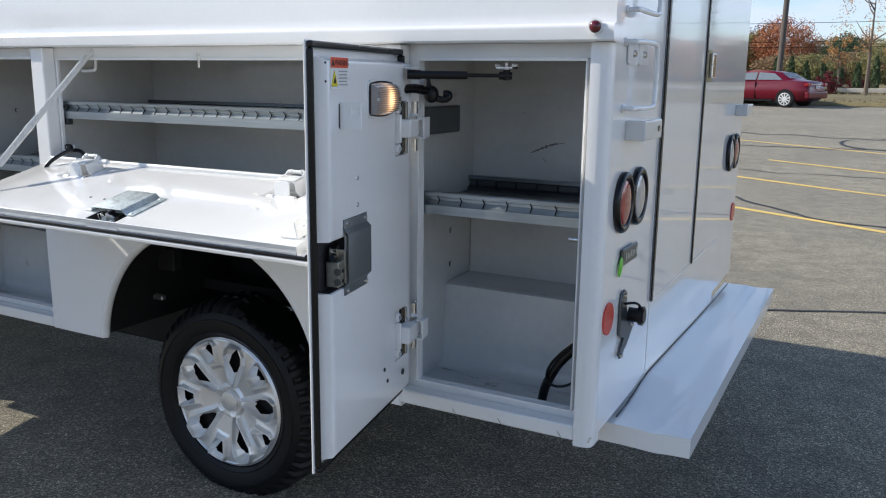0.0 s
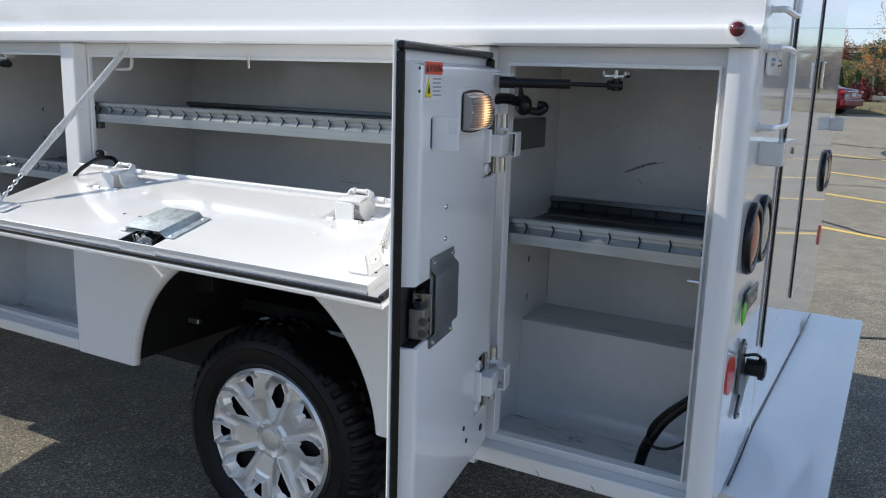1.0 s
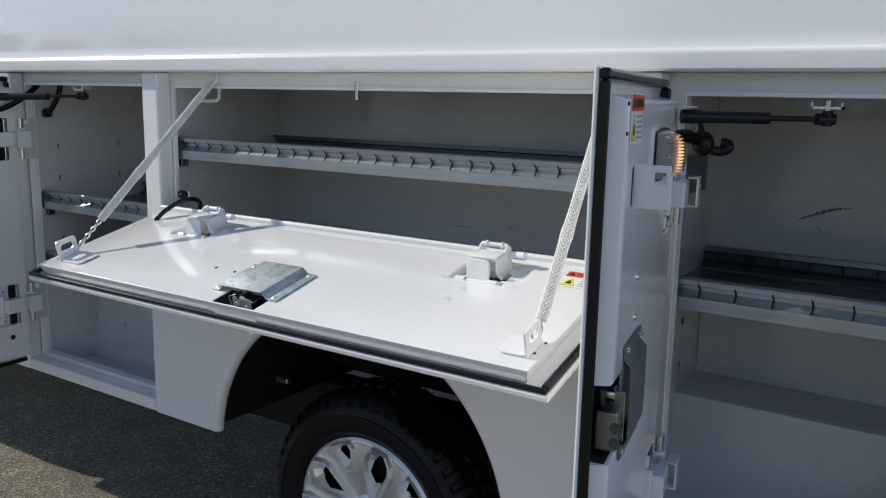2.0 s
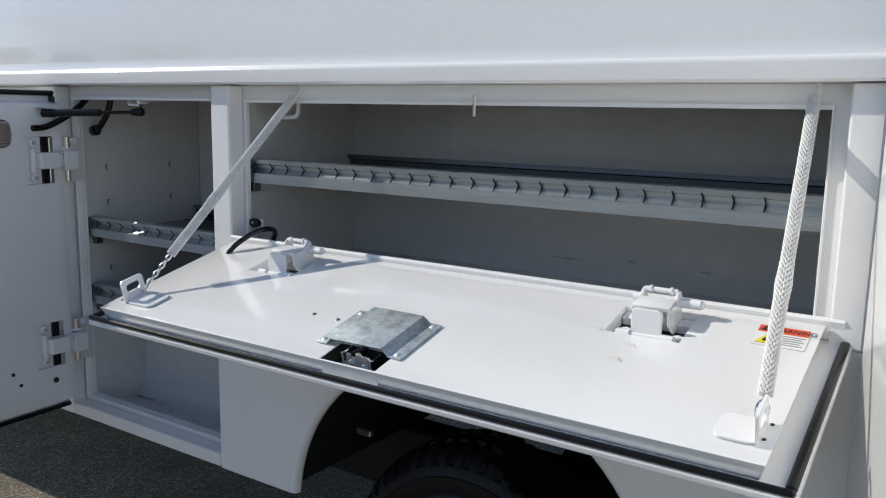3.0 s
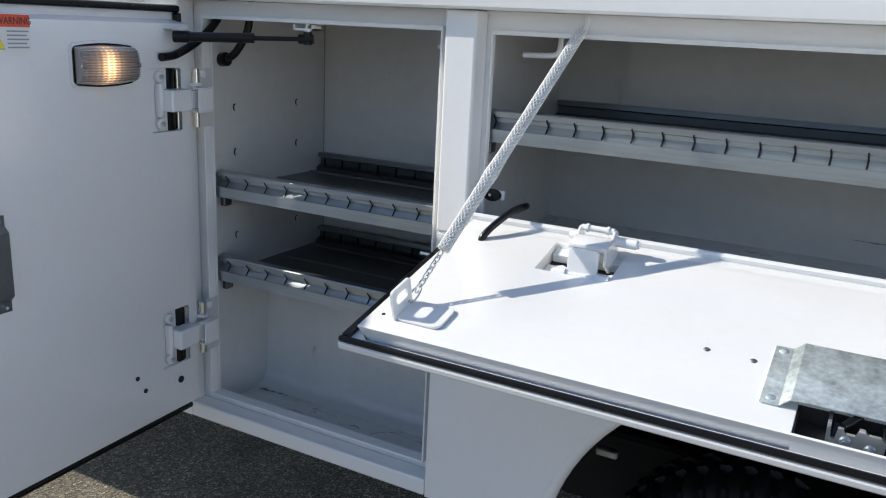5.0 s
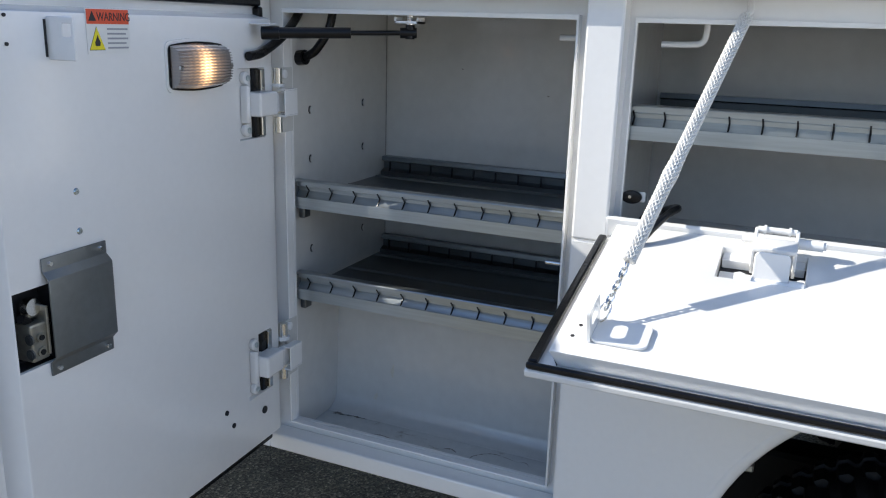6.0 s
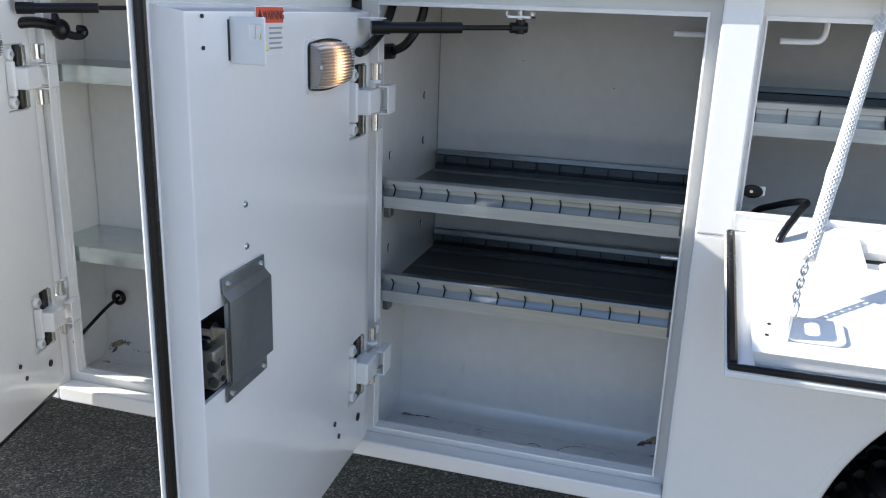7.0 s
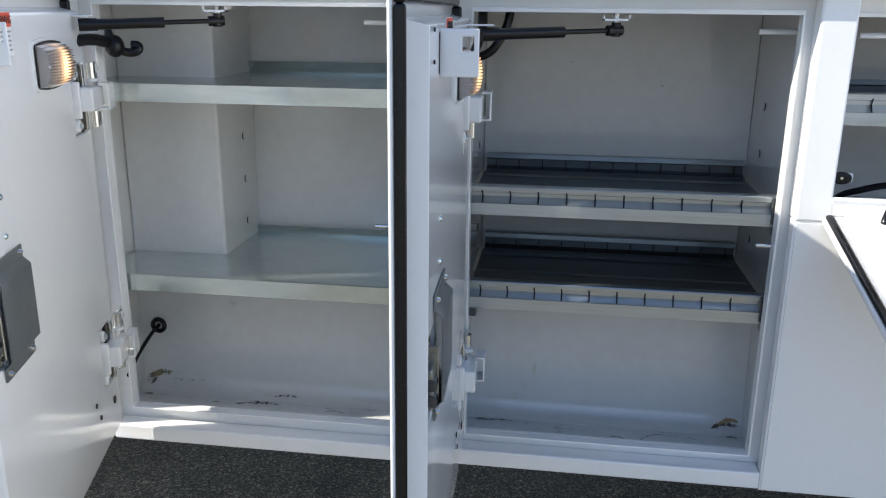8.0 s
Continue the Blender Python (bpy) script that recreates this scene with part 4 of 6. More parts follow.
def strut(p0, p1, foot=True):
    """Gas strut from the door bracket to the head of the opening."""
    p0, p1 = Vector(p0), Vector(p1)
    d = (p1 - p0).normalized()
    L = (p1 - p0).length
    g = part("gas_strut", join(rod(p0 + d * 0.012, p0 + d * (L * 0.58), 0.0098, n=18), rod(p0 - d * 0.012, p0 + d * 0.02, 0.0115, n=14)), BLACK, truck, "black gas strut", smooth=50)
    part("strut_plate", box(p0.x - 0.045, p0.x + 0.012, p0.y - 0.012, p0.y + 0.010, p0.z + 0.014, p0.z + 0.017, 0.001), PAINT, g)
    part("strut_rod", rod(p0 + d * (L * 0.58), p1, 0.0045, n=12), BLACK, g, smooth=50)
    part("strut_socket", join(rod(p1 - d * 0.018, p1 + d * 0.012, 0.0095, n=12), rod(p1 + Vector((0, 0, -0.011)), p1 + Vector((0, 0, 0.014)), 0.0085, n=12)), BLACK, g, smooth=50)
    top = p1 + Vector((0, 0, 0.0165))
    part("strut_bracket", join(box(top.x - 0.024, top.x + 0.024, top.y - 0.016, top.y + 0.012, top.z + 0.0, top.z + 0.004), box(top.x - 0.024, top.x - 0.021, top.y - 0.016, top.y + 0.012, top.z, top.z + 0.011),
                                box(top.x + 0.021, top.x + 0.024, top.y - 0.016, top.y + 0.012, top.z, top.z + 0.011)), PAINT, truck)
    part("ball_stud", rod(p1 + Vector((0, 0, 0.012)), top + Vector((0, 0, 0.014)), 0.006, n=10), STEEL, g)


def compartment_door(ox, oy, rz, W, z0, z1, plate, hole, label_u=None, bracket_u=None, bracket_z=1.396, lamp_u=0.205):
    """An open door in its own frame: x from the hinge edge outwards, y from skin to inner pan, z up from its foot."""
    H = z1 - z0
    m = pose(ox, oy, z0, 0, 0, rz)
    hv = (0.791 - z0, 1.306 - z0)
    d = part("compartment_door", soften(box(0, W, 0.0065, 0.012, 0, H), 0.0022), PAINT, truck, "open white compartment door with a black seal", m=m)
    holes = [(hole[0], hole[1], hole[2] - z0, hole[3] - z0)] + [(0.030, 0.110, v - 0.064, v + 0.064) for v in hv]
    holes = [(max(a, 0.0045), b, c, e) for a, b, c, e in holes]
    pan = sheet(0.004, W - 0.047, 0.030, H - 0.038, 0.012, 0.045, holes, slope=(0.0, 0.014, 0.006, 0.008))
    es = [e for e in pan.edges if len(e.link_faces) == 2 and e.calc_face_angle(0) > 0.4 and all(v.co.y > 0.044 for v in e.verts)]
    bmesh.ops.bevel(pan, geom=es, offset=0.005, segments=3, affect="EDGES", profile=0.5, clamp_overlap=True)
    part("inner_pan", pan, PAINT, d, smooth=30)
    # seal on three sides
    for a, b in (((0.004, W - 0.002), (H - 0.016, H - 0.002)), ((0.004, W - 0.002), (0.002, 0.014)), ((W - 0.0100, W - 0.002), (0.014, H - 0.016))):
        part("seal", soften(box(a[0], a[1], 0.0121, 0.026, b[0], b[1]), 0.004), RUBBER, d, "black rubber seal")
    part("seal", soften(box(0.004, 0.016, 0.0121, 0.030, H - 0.060, H - 0.016), 0.004), RUBBER, d, "black rubber seal")
    clearance_lamp(d, lamp_u, 1.379 - z0)
    cover_plate(d, plate[0], plate[1], plate[2] - z0, plate[3] - z0)
    latch(d, holes[0][0], holes[0][1], holes[0][2], holes[0][3], plate[1])
    for v in hv:
        door_hinge(d, v)
    for u, v in ((plate[0] + 0.043, 1.216), (plate[0] + 0.043, 1.159)):
        part("screw", rod((u, 0.0452, v - z0), (u, 0.0475, v - z0), 0.0052, 0.0035, n=12), GALV_PALE, d)
    for u, v, r in ((0.062, 0.688, 0.008), (0.185, 0.735, 0.005), (0.165, 0.700, 0.005)):
        part("drain_hole", hole_disc(u, v - z0, r), CAVITY, d)
    if label_u:
        warning_label(d, pose(label_u, 0.0455, 1.402 - z0, 0, 0, 180) @ pose(0, 0, 0))
    if bracket_u:
        bz = bracket_z - z0
        leg = sheet(0.0452, 0.092, bz, bz + 0.056, -0.0015, 0.0015, [(0.072, 0.086, bz + 0.030, bz + 0.047)])
        bmesh.ops.transform(leg, matrix=Matrix.Translation((bracket_u - 0.035, 0, 0)) @ Matrix(((0, 1, 0, 0), (1, 0, 0, 0), (0, 0, 1, 0), (0, 0, 0, 1))), verts=leg.verts)
        bmesh.ops.recalc_face_normals(leg, faces=leg.faces)
        br = part("stop_bracket", soften(leg, 0.0012, seg=1), PAINT, d, "white plate bracket with an oval slot")
        part("bracket_root_line", box(bracket_u - 0.033, bracket_u - 0.0295, 0.0448, 0.0458, bz + 0.004, bz + 0.052), CAVITY, br, "dark line at the root of the bracket")
        for dv in (0.015, 0.05):
            part("drain_hole", hole_disc(bracket_u + 0.030, 1.402 - z0 + dv, 0.0024), CAVITY, d)
    return d


door_a = compartment_door(-1.0904, 1.7924, -79.7, 0.497, 0.606, 1.495, (0.292, 0.410, 0.976, 1.137), (0.390, 0.467, 0.993, 1.100), label_u=0.460, bracket_u=0.452, bracket_z=1.321, lamp_u=0.206)
door_b = compartment_door(-3.1405, 1.804, -87.8, 0.668, 0.590, 1.495, (0.454, 0.570, 0.966, 1.136), (0.552, 0.618, 0.986, 1.098), label_u=0.455, bracket_u=0.556, lamp_u=0.226)
door_c = compartment_door(-3.878, 1.787, -74.1, 0.660, 0.586, 1.500, (0.454, 0.570, 0.966, 1.136), (0.552, 0.618, 0.986, 1.098), label_u=0.455, bracket_u=0.556, lamp_u=0.226)
strut((-1.015, 1.750, 1.433), (-0.825, 1.874, 1.433))
strut((-3.060, 1.745, 1.433), (-2.837, 1.866, 1.440))
strut((-3.795, 1.745, 1.440), (-3.592, 1.866, 1.448))


# ---- drop-down lid ----
LID = pose(-2.452, 1.830, 1.124, 14.4, 0, 0)
LW, LD = 1.352, 0.401


def lid():
    """Local frame: x along the truck, y from the outer edge (-LD) to the hinge (0), z up from the flange."""
    hx = (0.262, 1.070)
    d = part("drop_lid", soften(box(0, LW, -LD, 0.0, -0.012, 0.0), 0.003), PAINT, truck, "open drop-down white lid with brackets and hinges", m=LID)
    holes = [(x - 0.060, x + 0.060, 0.044, 0.137) for x in hx] + [(0.618, 0.732, 0.325, 0.381)]
    pan = sheet(0.030, LW - 0.038, 0.012, 0.386, 0.0, 0.027, holes, slope=(-0.009, -0.009, 0.006, -0.009))
    es = [e for e in pan.edges if len(e.link_faces) == 2 and e.calc_face_angle(0) > 0.4 and all(v.co.y > 0.026 for v in e.verts)]
    bmesh.ops.bevel(pan, geom=es, offset=0.0014, segments=2, affect="EDGES", profile=0.5, clamp_overlap=True)
    bmesh.ops.transform(pan, matrix=Matrix(((1, 0, 0, 0), (0, 0, -1, 0), (0, 1, 0, 0), (0, 0, 0, 1))), verts=pan.verts)
    part("inner_pan", pan, LIDPAINT, d, smooth=30)
    for x0, x1, y0, y1 in ((0.002, LW - 0.002, -LD + 0.0005, -LD + 0.0095), (0.002, 0.016, -LD + 0.0095, -0.02), (LW - 0.016, LW - 0.002, -LD + 0.0095, -0.02)):
        part("seal", soften(box(x0, x1, y0, y1, 0.0001, 0.010), 0.004), RUBBER, d, "black rubber seal")
    for x in hx:
        xc = x + (0.014 if x < 0.5 else 0.004)
        hinge = part("lid_hinge", soften(box(xc - 0.031, xc + 0.031, -0.104, -0.068, 0.056, 0.064), 0.003), PAINT, d, "white painted linkage hinge", smooth=40)
        face = prism(rounded(xc - 0.0245, xc + 0.0245, 0.0, 0.052, 0.008), "y", -0.003, 0.003)
        bmesh.ops.transform(face, matrix=Matrix.Translation((0, -0.1285, 0.014)) @ Matrix.Rotation(radians(-15), 4, "X"), verts=face.verts)
        part("hinge_plate", soften(face, 0.0015, seg=2), PAINT, hinge)
        part("cross_bar", rod((xc - 0.036, -0.131, 0.0235), (xc + 0.036, -0.131, 0.0235), 0.0045), PAINT, hinge, smooth=50)
        for k in (-1, 1):
            part("roller", join(rod((xc + k * 0.025, -0.131, 0.0235), (xc + k * 0.045, -0.131, 0.0235), 0.0078), rod((xc + k * 0.044, -0.131, 0.0235), (xc + k * 0.0475, -0.131, 0.0235), 0.006)), PAINT, hinge, smooth=50)
            cheek = [(-0.102, 0.030), (-0.086, 0.010), (-0.046, 0.010), (-0.040, 0.050), (-0.043, 0.066), (-0.050, 0.0705), (-0.057, 0.068), (-0.066, 0.062), (-0.102, 0.062)]
            part("hinge_arm", soften(prism(cheek, "x", xc + k * 0.0285 - 0.0025, xc + k * 0.0285 + 0.0025), 0.0012, seg=1), PAINT, hinge)
            e = 0.064 if k > 0 else 0.044
            part("stud", join(rod((xc + k * 0.030, -0.050, 0.050), (xc + k * e, -0.050, 0.050), 0.008), rod((xc + k * (e - 0.006), -0.050, 0.050), (xc + k * (e + 0.004), -0.050, 0.050), 0.006, n=8)), PAINT, hinge, smooth=50)
            part("bolt", rod((xc + k * 0.043, -0.104, 0.006), (xc + k * 0.043, -0.104, 0.016), 0.009, n=6), PAINT, hinge)
            part("pin_head", rod((xc + k * 0.015, -0.050, 0.067), (xc + k * 0.019, -0.050, 0.067), 0.0072), PAINT, hinge, smooth=50)
        part("cross_pin", rod((xc - 0.027, -0.050, 0.067), (xc + 0.027, -0.050, 0.067), 0.005), PAINT, hinge, smooth=50)
        # pocket floor painted dark in place of shade under the hinge
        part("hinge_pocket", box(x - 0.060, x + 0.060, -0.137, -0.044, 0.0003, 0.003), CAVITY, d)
        part("pocket_plate", box(x - 0.0585, x + 0.0585, -0.1365, -0.086, 0.0032, 0.008, 0.001), PAINT, d)
        part("pocket_plate", box(x - 0.058, x + 0.058, -0.068, -0.045, 0.0032, 0.018, 0.001), PAINT, d)
    # latch and bent cover
    t, h, z = 0.003, 0.012, 0.028
    prof = [(0.576, 0), (0.598, 0), (0.610, h), (0.717, h), (0.729, 0), (0.753, 0)]
    bm = prism([(a, z + b) for a, b in prof] + [(a, z + b + t) for a, b in prof[::-1]], "y", -0.342, -0.219, 0.0008)
    cp = part("cover_plate", bm, ZINC, d, "bent spangled galvanised latch cover", smooth=25)
    for a in (0.587, 0.741):
        for b in (-0.331, -0.230):
            part("rivet", rod((a, b, z + 0.003), (a, b, z + 0.0050), 0.0062, 0.0034, n=12), ZINC, cp, smooth=60)
    walls = [box(0.6183, 0.6195, -0.3805, -0.3255, 0.003, 0.0255), box(0.7305, 0.7317, -0.3805, -0.3255, 0.003, 0.0255), box(0.6195, 0.7305, -0.3267, -0.3255, 0.003, 0.0255)]
    # recess round the lid latch, shade put into its dark colour
    part("latch_pocket", join(box(0.6183, 0.7317, -0.3807, -0.3253, 0.0003, 0.003), *walls), CAVITY, d)
    face = [(0.652, 0.004), (0.712, 0.004), (0.712, 0.030), (0.706, 0.035), (0.694, 0.035), (0.690, 0.040), (0.684, 0.040), (0.681, 0.030), (0.672, 0.030), (0.669, 0.036), (0.663, 0.036), (0.661, 0.020), (0.657, 0.020), (0.656, 0.036), (0.652, 0.036)]
    la = part("rotary_latch", join(prism(face, "y", -0.366, -0.362), box(0.652, 0.656, -0.362, -0.335, 0.004, 0.034), box(0.708, 0.712, -0.362, -0.335, 0.004, 0.028)), STEEL, d, "plated rotary latch")
    for a, b in ((0.672, 0.020), (0.698, 0.016)):
        part("latch_bolt", join(rod((a, -0.366, b), (a, -0.369, b), 0.0068, 0.006, n=14), rod((a, -0.369, b), (a, -0.3705, b), 0.0035, n=8)), GALV, la, smooth=50)
    part("latch_cam", rod((0.662, -0.360, 0.012), (0.662, -0.345, 0.026), 0.006), BLACK, la)
    part("latch_rod", rod((0.668, -0.352, 0.030), (0.684, -0.335, 0.036), 0.0045), BLACK, la)
    for a, b in ((0.496, -0.257), (0.555, -0.260)):
        part("screw", rod((a, b, 0.0272), (a, b, 0.0286), 0.0048, 0.0032, n=10), PLATE, d)
    # cable brackets
    for x, s in ((0.084, 1), (LW - 0.066, -1)):
        base = soften(prism(rounded(x - 0.010, x + (0.064 if s > 0 else 0.045), -0.354, -0.298, 0.012), "z", 0.028, 0.032), 0.001)
        up = sheet(-0.355, -0.303, 0.028, 0.074, 0, 0.004, [(-0.345, -0.313, 0.047, 0.063)])
        es = [e for e in up.edges if abs(e.verts[0].co.x - e.verts[1].co.x) < 1e-6 and abs(e.verts[0].co.z - e.verts[1].co.z) < 1e-6 and e.verts[0].co.z > 0.04 and len(e.link_faces) == 2 and e.calc_face_angle(0) > 1]
        bmesh.ops.bevel(up, geom=es, offset=0.0065, segments=4, affect="EDGES", profile=0.5)
        bmesh.ops.transform(up, matrix=Matrix.Translation((x - 0.008, 0, 0)) @ Matrix.Rotation(radians(90), 4, "Z"), verts=up.verts)
        if s < 0:
            fl = Matrix.Translation((2 * x, 0, 0)) @ Matrix.Diagonal((-1, 1, 1, 1))
            for q in (base, up):
                bmesh.ops.transform(q, matrix=fl, verts=q.verts)
        part("cable_bracket", join(base, up), PAINT, d, "white bracket with a slot, welded to the lid")
        for dx, dy in ((-0.030, -0.318), (-0.034, -0.345)) if s > 0 else ((0.014, -0.335), (0.016, -0.300)):
            part("drain_hole", rod((x + dx, dy, 0.0268), (x + dx, dy, 0.0278), 0.0028, n=10), CAVITY, d)
    part("hem", box(0.01, LW - 0.01, -0.010, 0.0, 0.0, 0.036, 0.003), PAINT, d)
    warning_label(d, pose(1.226, -0.104, 0.0276, -90, 0, 0), w=0.074)
    return d


the_lid = lid()


def lid_cable(a, b, s0):
    """Stay between the lid bracket and the head of the opening: braided sleeve, bare chain below s0."""
    a, b = Vector(a), Vector(b)
    d = b - a
    q0 = d.to_track_quat("Z", "Y").to_matrix()
    L, N, M = d.length * (1 - s0), 520, 80
    bm = bmesh.new()
    rings = []
    for i in range(N + 1):
        t = i / N
        rad = 0.0082 * (1.0 + 0.17 * math.exp(-((t - 0.33) / 0.035) ** 2) - (0.05 if t > 0.4 else 0))
        tw = 2 * math.pi * L / 0.085 * t
        ring = []
        for k in range(M):
            an = 2 * math.pi * k / M
            weave = max(math.cos(10 * (an + tw)), math.cos(10 * (an - tw)) - 0.1)
            ring.append(bm.verts.new(a + d * (s0 + (1 - s0) * t) + q0 @ Vector((math.cos(an), math.sin(an), 0)) * (rad + 0.0019 * weave)))
        rings.append(ring)
    for r0, r1 in zip(rings[:-1], rings[1:]):
        for k in range(M):
            bm.faces.new((r0[k], r0[(k + 1) % M], r1[(k + 1) % M], r1[k]))
    bm.faces.new(rings[0][::-1])
    bm.faces.new(rings[-1])
    cab = part("lid_cable", bm, ROPE, truck, "white braided sleeve over a stay chain", smooth=60)
    q = d.to_track_quat("Z", "Y").to_matrix().to_4x4()
    n = max(2, int(s0 * d.length / 0.0095))
    for k in range(n):
        big = 1.9 if k == 0 else 1.0
        p = a + d * (s0 * (k + 0.3) / n)
        link = [Vector((0.0042 * big * math.cos(t), 0, 0.0078 * big * math.sin(t))) for t in [2 * math.pi * i / 14 for i in range(14)]]
        bm = tube(link, 0.0016, 6, closed=True)
        bmesh.ops.transform(bm, matrix=Matrix.Translation(p) @ q @ Matrix.Rotation(radians(90 * (k % 2)), 4, "Z"), verts=bm.verts)
        part("chain_link", bm, STEEL, cab)
    part("cable_hook", tube(spline([b + Vector((0, 0, -0.004)), b + Vector((0.004, 0.012, 0.008)), b + Vector((0, 0.02, 0.03))], 6), 0.005, 8), PAINT, truck)


lid_cable((-2.371, 1.522, 1.090), (-2.262, 1.846, 1.481), 0.16)
lid_cable((-1.162, 1.524, 1.090), (-1.189, 1.846, 1.486), 0.05)


# ---- shelves ----
def slotted_shelf(x0, x1, z1, yf=1.876, yb=2.27, dh=0.058, n=10, up=0.002):
    """Divider shelf: front channel with slotted step, dark tray, rear upstand."""
    prof = [(yf + 0.024, z1 - 0.004), (yf + 0.022, z1), (yf + 0.006, z1 - 0.001), (yf + 0.004, z1 - 0.003), (yf + 0.005, z1 - 0.012), (yf + 0.013, z1 - 0.015), (yf + 0.014, z1 - 0.022), (yf + 0.004, z1 - 0.033), (yf, z1 - 0.035), (yf, z1 - dh), (yf + 0.003, z1 - dh), (yf + 0.0045, z1 - 0.034), (yf + 0.017, z1 - 0.022), (yf + 0.016, z1 - 0.006)]
    rail = part("shelf", prism(prof, "x", x0 + 0.003, x1 - 0.003), GALV, truck, "galvanised steel divider shelf with a slotted front rail", smooth=30)
    zt = z1 - 0.046
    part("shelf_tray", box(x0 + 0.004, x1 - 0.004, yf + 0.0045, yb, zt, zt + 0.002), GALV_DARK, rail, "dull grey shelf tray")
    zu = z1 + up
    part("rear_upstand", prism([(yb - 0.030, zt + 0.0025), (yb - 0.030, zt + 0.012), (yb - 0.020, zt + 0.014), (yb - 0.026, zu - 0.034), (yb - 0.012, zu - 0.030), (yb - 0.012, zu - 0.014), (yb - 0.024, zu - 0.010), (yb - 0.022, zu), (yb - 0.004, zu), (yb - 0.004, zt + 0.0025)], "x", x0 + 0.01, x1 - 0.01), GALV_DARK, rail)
    for dy in (0.075, 0.205, 0.335):
        part("tray_ridge", prism([(yf + dy, zt + 0.002), (yf + dy + 0.004, zt + 0.006), (yf + dy + 0.008, zt + 0.002)], "x", x0 + 0.01, x1 - 0.01), PLATE, rail)
    for xe in (x0 + 0.012, x1 - 0.026):
        part("support_clip", box(xe, xe + 0.014, yf + 0.006, yf + 0.03, z1 - dh - 0.022, z1 - dh + 0.001, 0.002), GALV_DARK, rail)
        part("rail_end", box(xe - 0.008, xe - 0.002, yf - 0.0008, yf + 0.016, z1 - dh + 0.004, z1 - 0.004, 0.001), GALV_DARK, rail)
    step = (x1 - x0) / (n + 0.2)
    for k in range(n):
        x = x0 + step * (k + 0.6)
        slot = [Vector((x, yf + 0.0040, z1 - 0.010)), Vector((x + 0.001, yf + 0.0125, z1 - 0.0215)), Vector((x + 0.0005, yf + 0.0015, z1 - 0.0365))]
        part("divider_slot", tube(slot, 0.0017, 5), BLACK, rail)
        if (x1 - x0) < 0.8:
            part("divider_slot", box(x - 0.0012, x + 0.0012, yb - 0.028, yb - 0.022, z1 + up - 0.034, z1 + up - 0.012), BLACK, rail)
    return rail


slotted_shelf(-1.116, -0.588, 1.137, n=8)
slotted_shelf(-2.456, -1.124, 1.337, n=26, up=-0.003)
slotted_shelf(-3.107, -2.492, 1.142, n=11)
slotted_shelf(-3.107, -2.492, 0.945, n=11)


def plain_shelf(z1, dh=0.036, up=0.018):
    s = part("shelf", join(prism([(1.876, z1 - dh), (1.876, z1), (1.880, z1 + 0.001), (1.880, z1 - dh)], "x", -3.916, -3.227), ), GALV_PALE, truck, "plain folded galvanised shelf")
    part("shelf_tray", prism([(-3.916, 1.8805), (-3.227, 1.8805), (-3.227, 2.272), (-3.686, 2.272), (-3.686, 2.053), (-3.916, 2.053)], "z", z1 - 0.002, z1), GALV_PALE, s)
    part("rear_upstand", prism([(2.268, z1), (2.262, z1 + up - 0.002), (2.266, z1 + up), (2.272, z1)], "x", -3.71, -3.23), GALV_PALE, s)
    return s


plain_shelf(1.324, up=0.025)
plain_shelf(0.918)


# ---- small fittings in the compartments ----
def pin(p0, p1, r=0.004, mat=None, label="short striker pin"):
    return part("striker_pin", join(rod(p0, p1, r, n=10)), mat or STEEL, truck, label, smooth=50)


pin((-0.617, 1.850, 1.056), (-0.642, 1.850, 1.056))
pin((-2.522, 1.855, 1.052), (-2.552, 1.855, 1.052))
pin((-3.254, 1.855, 1.056), (-3.284, 1.855, 1.056))
pin((-1.793, 1.850, 1.488), (-1.793, 1.850, 1.447), 0.0038)


def hook(pts):
    return part("lining_hook", tube(spline(pts, 5), 0.0055, 8), PAINT, truck, "white painted rod hook", smooth=50)


hook([(-2.500, 1.93, 1.440), (-2.53, 1.93, 1.440), (-2.574, 1.93, 1.440)])
hook([(-3.240, 1.93, 1.448), (-3.27, 1.93, 1.448), (-3.318, 1.93, 1.448)])
hook([(-2.328, 1.93, 1.50), (-2.328, 1.93, 1.455), (-2.333, 1.93, 1.440), (-2.350, 1.93, 1.436), (-2.398, 1.93, 1.435)])


def oval(x, y, z, ry, rz, t):
    pts = [(y + ry * math.cos(a), z + rz * math.sin(a)) for a in [6.2832 * k / 14 for k in range(14)]]
    return prism(pts, "x", min(x, x + t), max(x, x + t))


def wall_slot(x, y, z, k=1):
    """Oval punched slot with the pushed-in tab showing pale in it."""
    sl = part("wall_slot", oval(x, y, z, 0.0055, 0.0085, 0.0012 * k), CAVITY, truck)
    part("slot_tab", oval(x + 0.0013 * k, y + 0.0018, z - 0.0010, 0.0046, 0.0076, 0.002 * k), LINER, sl)


for z in (1.278, 1.176, 0.980):
    for y in (1.948, 2.170):
        wall_slot(-3.1075, y, z)
        wall_slot(-2.4905, y, z, -1)
for z in (1.168, 0.984, 0.882):
    for y in (1.96, 2.150):
        wall_slot(-1.1155, y, z)
for z in (1.174, 1.069, 0.964):
    wall_slot(-3.6875, 2.20, z)
for z in (1.22, 1.13, 1.04):
    wall_slot(-3.9175, 1.91, z)
for y, z in ((1.925, 1.036), (1.925, 0.684)):
    part("grommet", join(rod((-3.918, y, z), (-3.9155, y, z), 0.0145, n=18), rod((-3.9155, y, z), (-3.9125, y, z), 0.0115, 0.009, n=18)), GALV_DARK, truck, "grey rubber grommet")


